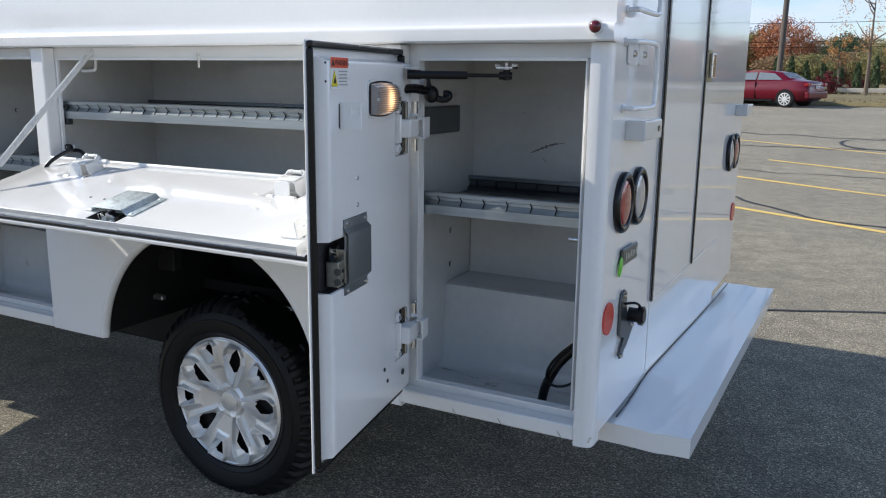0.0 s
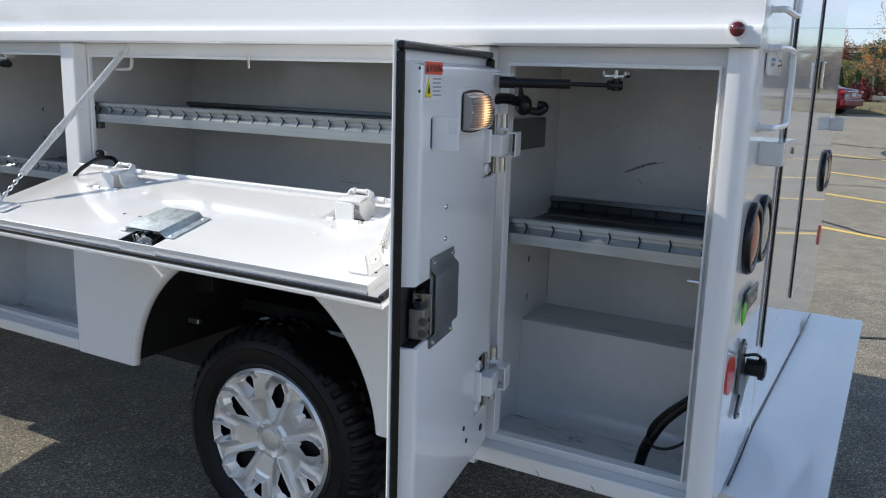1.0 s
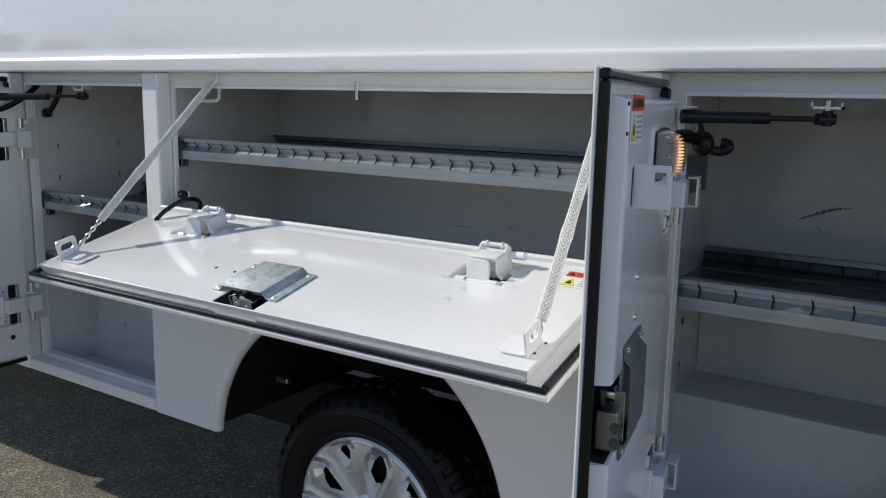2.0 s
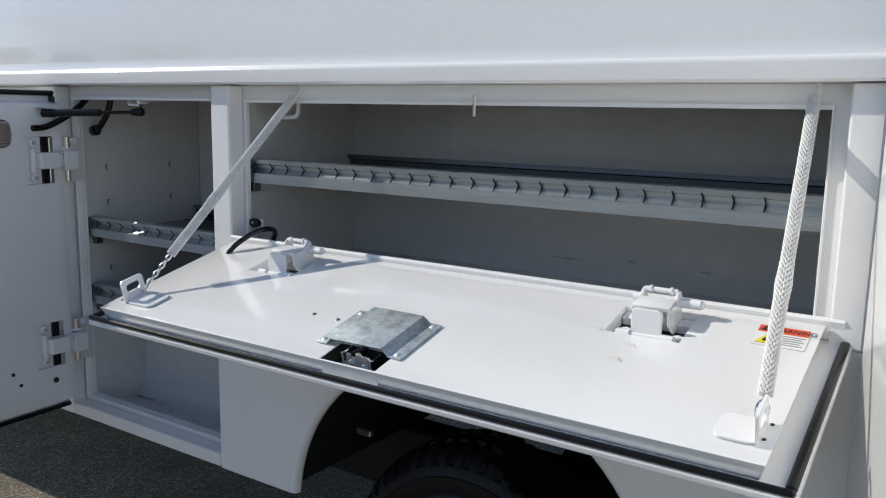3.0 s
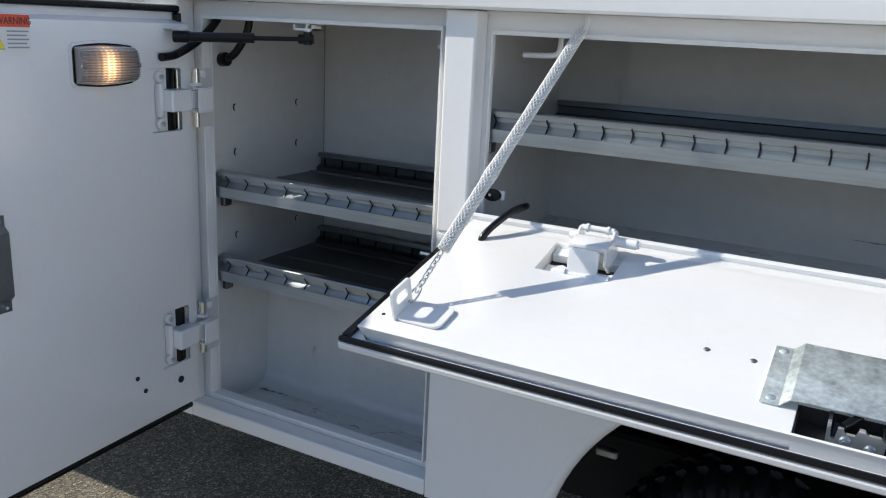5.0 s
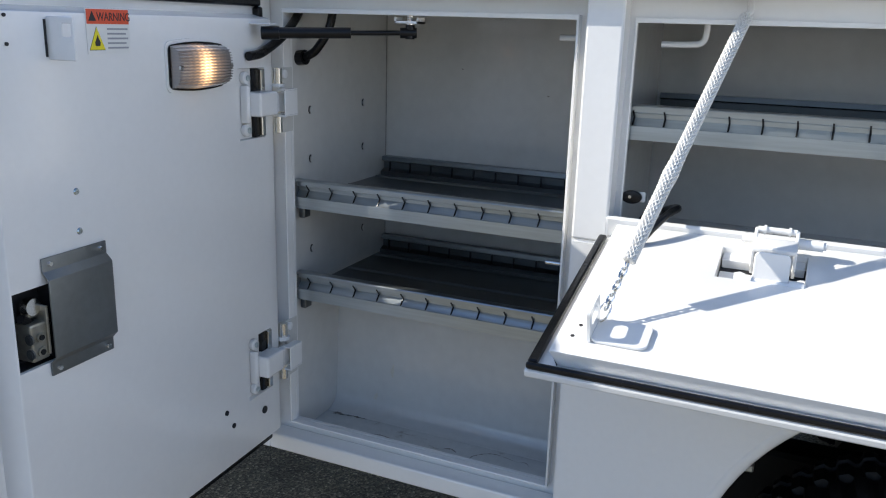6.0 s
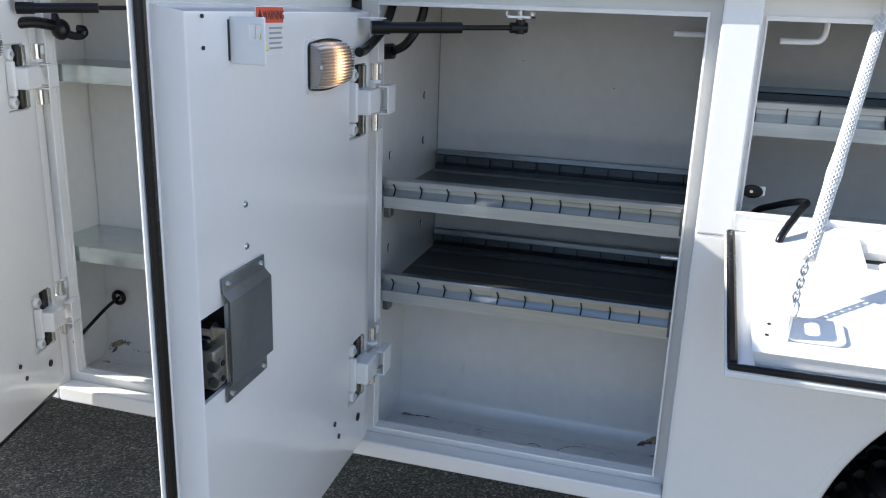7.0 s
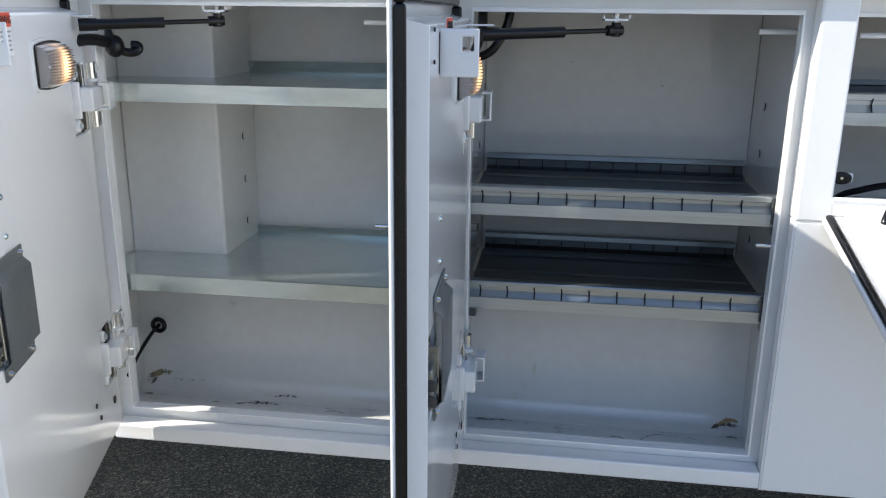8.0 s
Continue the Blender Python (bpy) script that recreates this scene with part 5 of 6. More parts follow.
def hose(pts, r, mat=None, label="black flexible conduit", name="hose"):
    return part(name, tube(spline(pts, 8), r, 10), mat or RUBBER, truck, label, smooth=50)


# conduits by the hinges
hose([(-3.082, 1.715, 1.392), (-3.085, 1.76, 1.398), (-3.078, 1.82, 1.430), (-3.080, 1.875, 1.474), (-3.080, 1.89, 1.52)], 0.0085)
hose([(-3.104, 1.91, 1.385), (-3.085, 1.905, 1.388), (-3.060, 1.905, 1.404), (-3.036, 1.915, 1.450), (-3.028, 1.92, 1.52)], 0.0085)
part("conduit_gland", rod((-3.108, 1.91, 1.384), (-3.090, 1.908, 1.386), 0.015, n=14), BLACK, truck)
def breather(x, y, z):
    """Short conduit with a tee lump and a hooked tail, beside a door hinge."""
    hose([(x, y, z), (x + 0.016, y + 0.045, z + 0.004), (x + 0.030, y + 0.085, z - 0.002)], 0.0115)
    lump = bmesh.new()
    bmesh.ops.create_uvsphere(lump, u_segments=14, v_segments=10, radius=0.019, matrix=Matrix.Translation((x + 0.036, y + 0.098, z - 0.010)) @ Matrix.Diagonal((1.0, 1.0, 1.15, 1)))
    part("conduit_gland", join(lump, rod((x + 0.030, y + 0.092, z + 0.006), (x + 0.028, y + 0.092, z + 0.028), 0.010, 0.005, n=12)), BLACK, truck, "black conduit tee", smooth=50)
    hose([(x + 0.040, y + 0.104, z - 0.016), (x + 0.052, y + 0.112, z - 0.022), (x + 0.066, y + 0.118, z - 0.022), (x + 0.074, y + 0.121, z - 0.016), (x + 0.071, y + 0.122, z - 0.009), (x + 0.060, y + 0.120, z - 0.008)], 0.0085)


breather(-1.050, 1.745, 1.396)
breather(-3.836, 1.750, 1.408)
# heavy hose and thin lead in the rear compartment
hose([(-0.600, 1.96, 0.800), (-0.640, 1.955, 0.762), (-0.690, 1.95, 0.705), (-0.722, 1.95, 0.640), (-0.735, 1.955, 0.590)], 0.0125, label="heavy black hose")
hose([(-0.605, 1.945, 0.790), (-0.65, 1.935, 0.768), (-0.70, 1.932, 0.715), (-0.716, 1.935, 0.672), (-0.700, 1.94, 0.648), (-0.660, 1.945, 0.655), (-0.61, 1.95, 0.70)], 0.0035, label="thin black lead", name="lead")
part("hose_clip", rod((-0.598, 1.958, 0.800), (-0.616, 1.958, 0.780), 0.017, n=12), BLACK, truck)
# light unit on the hinge side wall of the rear compartment
lu = part("junction_box", box(-1.116, -1.085, 1.93, 2.145, 1.276, 1.350, 0.004, 2), GALV_DARK, truck, "dark grey metal junction box")
part("box_tab", box(-1.116, -1.112, 2.145, 2.175, 1.262, 1.335, 0.001), LINER, lu)
# lead and gland in the front compartment
hose([(-3.845, 1.85, 0.690), (-3.865, 1.93, 0.700), (-3.868, 2.00, 0.722), (-3.867, 2.046, 0.732)], 0.0045, label="thin black lead", name="lead")
ringpts = [Vector((-3.867 + 0.015 * math.cos(a), 2.044, 0.732 + 0.015 * math.sin(a))) for a in [2 * math.pi * k / 24 for k in range(24)]]
part("cable_gland", tube(ringpts, 0.0055, 8, closed=True), RUBBER, truck, "black ring gland", smooth=60)
# horizontal compartment: plunger switch and lid lead
disc = [(-2.413 + 0.0175 * math.cos(q), 1.184 + 0.0115 * math.sin(q)) for q in [6.2832 * k / 28 for k in range(28)]]
part("switch_bracket", box(-2.4265, -2.391, 1.871, 1.876, 1.175, 1.193, 0.003, 2), PAINT, truck, "white bracket of the plunger switch")
switch = part("plunger_switch", prism(disc, "y", 1.862, 1.871, 0.002), BLACK, truck, "black rubber plunger switch", smooth=40)
part("switch_tip", rod((-2.415, 1.862, 1.185), (-2.415, 1.859, 1.185), 0.0035, 0.0028, n=12), STEEL, switch)
hose([(-2.374, 1.746, 1.120), (-2.371, 1.750, 1.136), (-2.358, 1.768, 1.156), (-2.340, 1.798, 1.176), (-2.330, 1.825, 1.181), (-2.342, 1.858, 1.174), (-2.370, 1.890, 1.158), (-2.398, 1.912, 1.140), (-2.410, 1.925, 1.105)], 0.0062, label="black corrugated lid lead")
# ceiling lamp in the horizontal compartment
part("dome_lamp", rod((-2.33, 1.99, 1.512), (-2.33, 1.99, 1.5245), 0.07, 0.075, n=28), PAINT, truck, "round white dome lamp", smooth=40)


# scuffs, rust and dirt with shapes of their own
SCUFF = material("dark_scuff", (0.20, 0.185, 0.17), 0.6, var=0.4, scale=60, fine=200)
RUST = material("rust_stain", (0.34, 0.23, 0.12), 0.8, var=0.4, scale=50, fine=160)
GRIME = material("dry_grime", (0.64, 0.62, 0.55), 0.6, var=0.15, scale=25, fine=120)


def faded(mat, scale, lo, hi):
    """Break a stain up into soft flecks."""
    nt = mat.node_tree
    tc, nz, rp = nt.nodes.new("ShaderNodeTexCoord"), nt.nodes.new("ShaderNodeTexNoise"), nt.nodes.new("ShaderNodeMapRange")
    nz.inputs["Scale"].default_value = scale
    nz.inputs["Detail"].default_value = 5
    rp.inputs["From Min"].default_value, rp.inputs["From Max"].default_value = lo, hi
    nt.links.new(tc.outputs["Object"], nz.inputs["Vector"])
    nt.links.new(nz.outputs["Fac"], rp.inputs["Value"])
    nt.links.new(rp.outputs[0], nt.nodes["Principled BSDF"].inputs["Alpha"])
    return mat


def smear(name, pts, w, mat, nrm, label):
    """A thin irregular streak lying on a surface."""
    rnd = random.Random(len(pts) * 7 + int(abs(pts[0][0]) * 1000))
    P = spline(pts, 14)
    n = Vector(nrm)
    bm = bmesh.new()
    rows = []
    for i, p in enumerate(P):
        t = (P[min(i + 1, len(P) - 1)] - P[max(0, i - 1)]).normalized()
        sd = n.cross(t)
        f = math.sin(math.pi * (i + 0.15) / (len(P) - 0.7)) ** 0.7
        ww = w * f * rnd.uniform(0.25, 1.1)
        rows.append([bm.verts.new(p + n * 0.0012 + sd * ww), bm.verts.new(p + n * 0.0012 - sd * ww * rnd.uniform(0.2, 1))])
    for a, b in zip(rows[:-1], rows[1:]):
        bm.faces.new((a[0], a[1], b[1], b[0]))
    return part(name, bm, mat, truck, label)


smear("scuff", [(-0.925, BACK, 1.212), (-0.90, BACK, 1.222), (-0.86, BACK, 1.238), (-0.815, BACK, 1.247)], 0.006, SCUFF, (0, -1, 0), "dark scuff mark")
smear("scuff", [(-0.885, BACK, 1.20), (-0.87, BACK, 1.185)], 0.002, SCUFF, (0, -1, 0), "faint scuff mark")
for k, (x, y) in enumerate(((-0.99, 2.0), (-0.93, 2.03), (-0.86, 2.06), (-0.80, 2.02))):
    smear("scuff", [(x, y, 0.582), (x + 0.02, y + 0.004, 0.582), (x + 0.045, y + 0.01, 0.582)], 0.002, SCUFF, (0, 0, 1), "dark scratch on the floor")
OLIVE = faded(material("olive_stain", (0.27, 0.235, 0.13), 0.7, var=0.3, scale=40, fine=140), 42, 0.38, 0.66)
SOOT = faded(material("dark_dirt", (0.10, 0.085, 0.07), 0.8, var=0.4, scale=60, fine=180), 70, 0.40, 0.60)


def foot_smear(name, xq, w, mat, label, step=2.05, z0=0.568):
    """A stain lying on the rounded foot of a lower back wall."""
    pts = []
    for x, q in xq:
        y, z = cove(step, z0, min(q, 1))
        pts.append((x, y, z + max(0, q - 1) * 0.06))
    q = sum(v for _, v in xq) / len(xq) * math.pi / 2
    return smear(name, pts, w, mat, (0, -math.sin(min(q, 1.5)), math.cos(min(q, 1.5))), label)


foot_smear("stain", [(-3.912, 0.35), (-3.90, 0.7), (-3.888, 0.9), (-3.87, 0.95), (-3.85, 0.9)], 0.018, OLIVE, "soft olive-brown rust stain")
foot_smear("stain", [(-3.905, 0.6), (-3.89, 0.85), (-3.87, 0.98), (-3.835, 0.99)], 0.009, OLIVE, "soft olive-brown rust stain")
foot_smear("rust_spot", [(-3.898, 0.80), (-3.885, 0.86), (-3.872, 0.84)], 0.009, RUST, "brown rust stain")
foot_smear("rust_spot", [(-3.896, 0.45), (-3.888, 0.62), (-3.884, 0.75)], 0.010, SOOT, "dark rusted corner")
foot_smear("grime_mark", [(-3.84, 0.72), (-3.80, 0.70), (-3.76, 0.74)], 0.005, SOOT, "faint dirt in the floor corner")
smear("grime_mark", [(-3.66, 1.985, 0.568), (-3.60, 1.998, 0.568), (-3.55, 1.994, 0.568)], 0.010, SOOT, (0, 0, 1), "dried dirt on the floor")
foot_smear("grime_mark", [(-3.58, 0.25), (-3.545, 0.35), (-3.52, 0.3)], 0.006, SOOT, "dried dirt on the floor")
foot_smear("rust_spot", [(-2.545, 0.45), (-2.52, 0.66), (-2.497, 0.62)], 0.010, RUST, "brown rust stain")
foot_smear("rust_spot", [(-2.56, 0.3), (-2.53, 0.5), (-2.495, 0.45)], 0.009, SOOT, "dark rusted corner")
smear("grime_mark", [(-2.72, 1.94, 0.568), (-2.715, 1.965, 0.568), (-2.68, 1.99, 0.568), (-2.62, 1.98, 0.568)], 0.0022, SCUFF, (0, 0, 1), "curved scratch on the floor")
smear("grime_mark", [(-3.09, 1.995, 0.568), (-3.04, 2.004, 0.568), (-3.0, 2.005, 0.568)], 0.005, SOOT, (0, 0, 1), "dirt in the floor corner")
smear("grime_mark", [(-2.955, 2.0505, 0.70), (-2.96, 2.051, 0.68), (-2.958, 2.0505, 0.665)], 0.007, GRIME, (0, -1, 0), "yellowish dried drip")
smear("grime_mark", [(-2.998, 2.0505, 0.62), (-3.004, 2.0505, 0.60), (-3.0, 2.0505, 0.585)], 0.008, GRIME, (0, -1, 0), "yellowish dried drip")
for x in (-0.93, -0.80, -0.64):
    smear("sill_scratch", [(x, Y0, 0.585), (x + 0.008, Y0, 0.575), (x + 0.012, Y0, 0.57)], 0.002, SCUFF, (0, -1, 0), "dark chip in the sill paint")
smear("sill_scratch", [(-0.563, Y0 + 0.004, 0.565), (-0.558, Y0 + 0.008, 0.58), (-0.556, Y0 + 0.012, 0.575)], 0.007, GRIME, (0, -1, 0), "scraped paint on the corner")


DUST = material("grey_dust", (0.36, 0.34, 0.31), 0.8, var=0.35, scale=40, fine=180)
for x0, x1, y, z in ((-1.116, -0.588, 2.134, 0.8305), (-3.108, -2.49, 2.068, 0.8305)):
    rnd = random.Random(int(-x0 * 100))
    for k in range(9):
        x = x0 + 0.03 + (x1 - x0 - 0.10) * k / 9 + rnd.uniform(-0.01, 0.02)
        w = rnd.uniform(0.03, 0.09)
        yy = y + rnd.uniform(-0.002, 0.03)
        smear("dust_streak", [(x, yy, z), (x + w / 2, yy + rnd.uniform(-0.003, 0.003), z), (x + w, yy, z)], rnd.uniform(0.0015, 0.0045), DUST, (0, 0, 1), "grey dust along the ledge")
for x0, x1, yb in ((-1.11, -0.60, 2.070), (-3.10, -2.50, 2.006), (-3.91, -3.24, 2.006)):
    rnd = random.Random(int(-x0 * 77))
    zf = 0.582 if x0 > -2 else 0.568
    for k in range(10):
        x, y, w = rnd.uniform(x0 + 0.02, x1 - 0.10), yb - abs(rnd.gauss(0, 0.05)), rnd.uniform(0.015, 0.06)
        smear("dirt_mark", [(x, y, zf), (x + w / 2, y + rnd.uniform(-0.008, 0.008), zf), (x + w, y + rnd.uniform(-0.006, 0.006), zf)], rnd.uniform(0.001, 0.004), DUST if k % 3 else SCUFF, (0, 0, 1), "dirt mark on the floor")
    for x in (x0 + 0.012, x1 - 0.03):
        smear("corner_dirt", [(x, yb - 0.006, zf), (x + 0.012, yb - 0.002, zf), (x + 0.024, yb - 0.008, zf)], 0.008, SCUFF, (0, 0, 1), "dark dirt in the floor corner")


STAIN = material("yellow_stain", (0.83, 0.815, 0.75), 0.3, var=0.03, scale=30)
for x, y in ((-1.475, 1.70), (-1.405, 1.665), (-1.41, 1.62)):
    z = 1.124 + 0.0281 + 0.2568 * (y - 1.830)
    smear("stain", [(x, y, z), (x + 0.014, y - 0.004, z - 0.001), (x + 0.028, y - 0.012, z - 0.0031)], 0.007, STAIN, (0, -0.2487, 0.9686), "faint yellow stain")
for x, dx, z in ((-1.83, 0.09, 1.112), (-1.64, 0.03, 1.122), (-1.47, 0.035, 1.117)):
    smear("scratch", [(x, BACK, z), (x + dx / 2, BACK, z - 0.001), (x + dx, BACK, z - 0.001)], 0.0014, SCUFF, (0, -1, 0), "thin dark scratch")
for x, z in ((-0.95, 1.33), (-0.84, 1.345), (-0.74, 1.29), (-2.91, 1.36), (-2.70, 1.31)):
    smear("chip", [(x, BACK, z), (x + 0.003, BACK, z - 0.002), (x + 0.006, BACK, z - 0.001)], 0.0018, SCUFF, (0, -1, 0), "small dark chip")


# ---- parking lot ----
def lot_z(y):
    return 0.03 if y < 12 else 0.03 + 0.0225 * (y - 12) if y < 48 else 0.84


def strip(p0, p1, w, mat, name, label, h=0.004, rag=0.0):
    """Painted line or tar seam laid on the ground."""
    p0, p1 = Vector((*p0, 0)), Vector((*p1, 0))
    d = (p1 - p0).normalized()
    sd = Vector((-d.y, d.x, 0))
    n = max(2, int((p1 - p0).length / 0.25))
    bm = bmesh.new()
    rows = []
    for k in range(n + 1):
        p = p0 + (p1 - p0) * k / n
        off = rag * (noise.noise(p * 1.3) * 1.5 + noise.noise(p * 4.1) * 0.5)
        q = p + sd * off
        ww = w / 2 * (1 + (0.5 * noise.noise(p * 3.0) if rag else 0))
        rows.append([bm.verts.new((*(q + sd * ww).xy, lot_z((q + sd * ww).y) + h)), bm.verts.new((*(q - sd * ww).xy, lot_z((q - sd * ww).y) + h))])
    for a, b in zip(rows[:-1], rows[1:]):
        bm.faces.new((a[0], a[1], b[1], b[0]))
    return tagged(part(name, bm, mat, None), label, name.replace("_", " "), kind="structure")


for p0, p1 in (((-8.0, 13.5), (4.5, 6.28)), ((-8.0, 15.95), (5.0, 9.2)), ((-1.75, 15.25), (5.5, 11.2)), ((-7.0, 21.3), (6.0, 13.8))):
    strip(p0, p1, 0.115, LINE_YELLOW, "parking_line", "worn yellow parking line on the asphalt")
for p0, p1, w, rag in (((-5.0, 14.0), (-1.5, 10.6), 0.05, 0.12), ((-1.5, 10.6), (-0.82, 9.55), 0.06, 0.10), ((-0.82, 9.55), (4.0, 7.2), 0.05, 0.14), ((-2.0, 4.75), (4.0, 7.2), 0.03, 0.08), ((-6.0, 17.3), (4.0, 18.4), 0.07, 0.3), ((-4.0, 21.0), (5.0, 19.2), 0.09, 0.35), ((-3.2, 13.8), (3.5, 13.0), 0.035, 0.2), ((0.2, 6.0), (2.5, 16.0), 0.03, 0.2)):
    strip(p0, p1, w, TAR, "tar_seam", "dark tar-filled crack in the asphalt", 0.006, rag)
ARC = [Vector((-0.1 + 0.75 * math.cos(a), 19.2 + 1.3 * math.sin(a), lot_z(19.2 + 1.3 * math.sin(a)) + 0.007)) for a in [math.pi * (0.35 + 1.2 * k / 24) for k in range(25)]]
bm = bmesh.new()
rows = [[bm.verts.new(p), bm.verts.new(p + Vector((0.07, 0.09, 0.0015)))] for p in ARC]
for a, c in zip(rows[:-1], rows[1:]):
    bm.faces.new((a[0], a[1], c[1], c[0]))
tagged(part("tyre_mark", bm, TAR, None), "curved dark tyre mark on the asphalt", "tyre mark", kind="structure")

verge = bmesh.new()
rows = []
for k in range(41):
    x = -60 + 3 * k
    rows.append([verge.verts.new((x, y + 0.25 * noise.noise(Vector((x, y, 0))), lot_z(y) + dz)) for y, dz in ((35.0, 0.02), (35.15, 0.16), (36.5, 0.30), (60.0, 0.5), (140.0, 0.6))])
for a, b in zip(rows[:-1], rows[1:]):
    for i in range(4):
        verge.faces.new((a[i], b[i], b[i + 1], a[i + 1]))
tagged(part("grass_verge", verge, GRASS, None), "strip of dry grass behind the parking lot kerb", "grass", kind="structure")


def blade_tufts():
    rnd = random.Random(5)
    verts, faces = [], []
    for _ in range(5000):
        x, y = rnd.uniform(-9, 6), rnd.uniform(35.1, 44)
        z, h, a = lot_z(y) + 0.16 + 0.02 * (y - 35), rnd.uniform(0.03, 0.10), rnd.uniform(0, 6.3)
        i = len(verts)
        verts += [(x - 0.05 * math.cos(a), y - 0.05 * math.sin(a), z), (x + 0.05 * math.cos(a), y + 0.05 * math.sin(a), z), (x + rnd.uniform(-0.05, 0.05), y, z + h)]
        faces.append((i, i + 1, i + 2))
    me = bpy.data.meshes.new("grass")
    me.from_pydata(verts, [], faces)
    me.materials.append(GRASS)
    tagged(new("grass", me), "dry tufts of grass on the verge", "grass", kind="stuff")


blade_tufts()


# ---- parked car ----
def sedan(x, y, heading):
    z = lot_z(y)
    c = thing("parked_car", (x, y, z), "dark red parked sedan with silver wheels", "car")
    BASES[c.name] = IDENT
    c.rotation_euler = (0, 0, heading)
    c.scale = (0.92, 0.92, 0.92)
    # local: x forward from the rear bumper, y to its left, z up
    top = [(0.0, 0.70), (0.04, 0.90), (0.14, 1.01), (0.5, 1.06), (0.95, 1.09), (2.0, 1.06), (3.0, 1.02), (3.6, 0.97), (4.3, 0.86), (4.65, 0.74), (4.82, 0.60)]
    low = [(0.0, 0.42), (0.2, 0.25), (0.6, 0.21), (4.3, 0.21), (4.7, 0.26), (4.82, 0.40)]

    def along(prof, px):
        for (xa, za), (xb, zb) in zip(prof[:-1], prof[1:]):
            if px <= xb:
                return za + (zb - za) * (px - xa) / (xb - xa)
        return prof[-1][1]
    bm = bmesh.new()
    rings = []
    for px in [0.0, 0.03, 0.08, 0.16, 0.3, 0.5, 0.75] + [1.0 + 0.25 * k for k in range(12)] + [3.95, 4.2, 4.45, 4.62, 4.74, 4.82]:
        zt, zb = along(top, px), along(low, px)
        end = 1 - 0.16 * max(0, 1 - px / 0.5) ** 2 - 0.30 * max(0, (px - 4.1) / 0.72) ** 2
        half = [(0.0, zb), (0.70, zb), (0.855, zb + 0.10), (0.895, zb + 0.5 * (zt - zb) - 0.05), (0.905, zb + 0.62 * (zt - zb)), (0.870, zb + 0.72 * (zt - zb)), (0.845, zt - 0.045), (0.76, zt - 0.008), (0.0, zt + 0.022)]
        ring = [(yy * end, zz) for yy, zz in half] + [(-yy * end, zz) for yy, zz in half[-2:0:-1]]
        rings.append([bm.verts.new((px, yy, zz)) for yy, zz in ring])
    n = len(rings[0])
    for a, b in zip(rings[:-1], rings[1:]):
        for i in range(n):
            bm.faces.new((a[i], a[(i + 1) % n], b[(i + 1) % n], b[i]))
    bm.faces.new(rings[0])
    bm.faces.new(rings[-1][::-1])
    part("body", bm, CARPAINT, c, "dark red car body", smooth=50)
    roofp = [(0.75, 1.06), (1.25, 1.36), (1.80, 1.445), (2.45, 1.462), (3.0, 1.36), (3.75, 0.98)]
    bm = bmesh.new()
    cols = []
    for w, f in ((-0.78, 0), (-0.60, 1), (0.60, 1), (0.78, 0)):
        cols.append([bm.verts.new((px, w if i not in (0, 5) else w * 1.02, (pz if f else 1.02 + (pz - 1.02) * 0.06) if 0 < i < 5 else pz)) for i, (px, pz) in enumerate(roofp)])
    for a, b in zip(cols[:-1], cols[1:]):
        for i in range(5):
            bm.faces.new((a[i], a[i + 1], b[i + 1], b[i]))
    cab = part("cabin", bm, CARPAINT, c, smooth=45)

    def pane(pts, nm):
        q = bmesh.new()
        q.faces.new([q.verts.new(p) for p in pts])
        bmesh.ops.solidify(q, geom=q.faces[:], thickness=0.01)
        part(nm, q, GLASS, cab, "car glass with reflected sky paled into its colour")
    pane([(0.86, -0.62, 1.125), (0.86, 0.62, 1.125), (1.26, 0.54, 1.372), (1.26, -0.54, 1.372)], "rear_window")
    for s in (-1, 1):
        skin = [bmesh.new() for _ in range(2)]
        for q, (a, b, cc, d) in zip(skin, (((1.12, 1.08), (1.48, 1.33), (2.15, 1.37), (2.15, 1.07)), ((2.22, 1.07), (2.22, 1.37), (2.80, 1.35), (3.35, 1.06)))):
            vs = [q.verts.new((px, s * (0.80 - 0.42 * max(0, pz - 1.05)), pz)) for px, pz in (a, b, cc, d)]
            q.faces.new(vs)
            part("side_window", q, GLASS, cab, "car glass with reflected sky paled into its colour")
        for px in (0.90, 3.72):
            part("wheel_arch", prism(arch(px, 0.33, 0.385, 0.2, 16), "y", min(s * 0.80, s * 0.9075), max(s * 0.80, s * 0.9075)), BLACK, c)
            w = part("wheel", rod((px, s * 0.72, 0.32), (px, s * 0.915, 0.32), 0.325, n=28), TYRE, c)
            hubm = join(rod((px, s * 0.91, 0.32), (px, s * 0.927, 0.32), 0.06, n=12), *[box(px - 0.025, px + 0.025, s * 0.912, s * 0.923, 0.36, 0.54, 0.004, 1, Matrix.Translation((px, 0, 0.32)) @ Matrix.Rotation(radians(36 * k), 4, "Y") @ Matrix.Translation((-px, 0, -0.32))) for k in range(10)],
                        tube([Vector((px + 0.235 * math.cos(a), s * 0.915, 0.32 + 0.235 * math.sin(a))) for a in [6.2832 * k / 28 for k in range(28)]], 0.018, 6, closed=True))
            part("rim", hubm, HUB, w, "silver ten-spoke rim")
        part("door_line", box(2.18, 2.19, min(s * 0.86, s * 0.9085), max(s * 0.86, s * 0.9085), 0.32, 1.0), BLACK, c)
        part("sill_trim", box(1.4, 3.4, min(s * 0.80, s * 0.87), max(s * 0.80, s * 0.87), 0.22, 0.30, 0.01), BLACK, c)
        part("tail_light", box(-0.005, 0.16, s * 0.60, s * 0.885, 0.84, 0.96, 0.02, 2), RED, c, "red tail light")
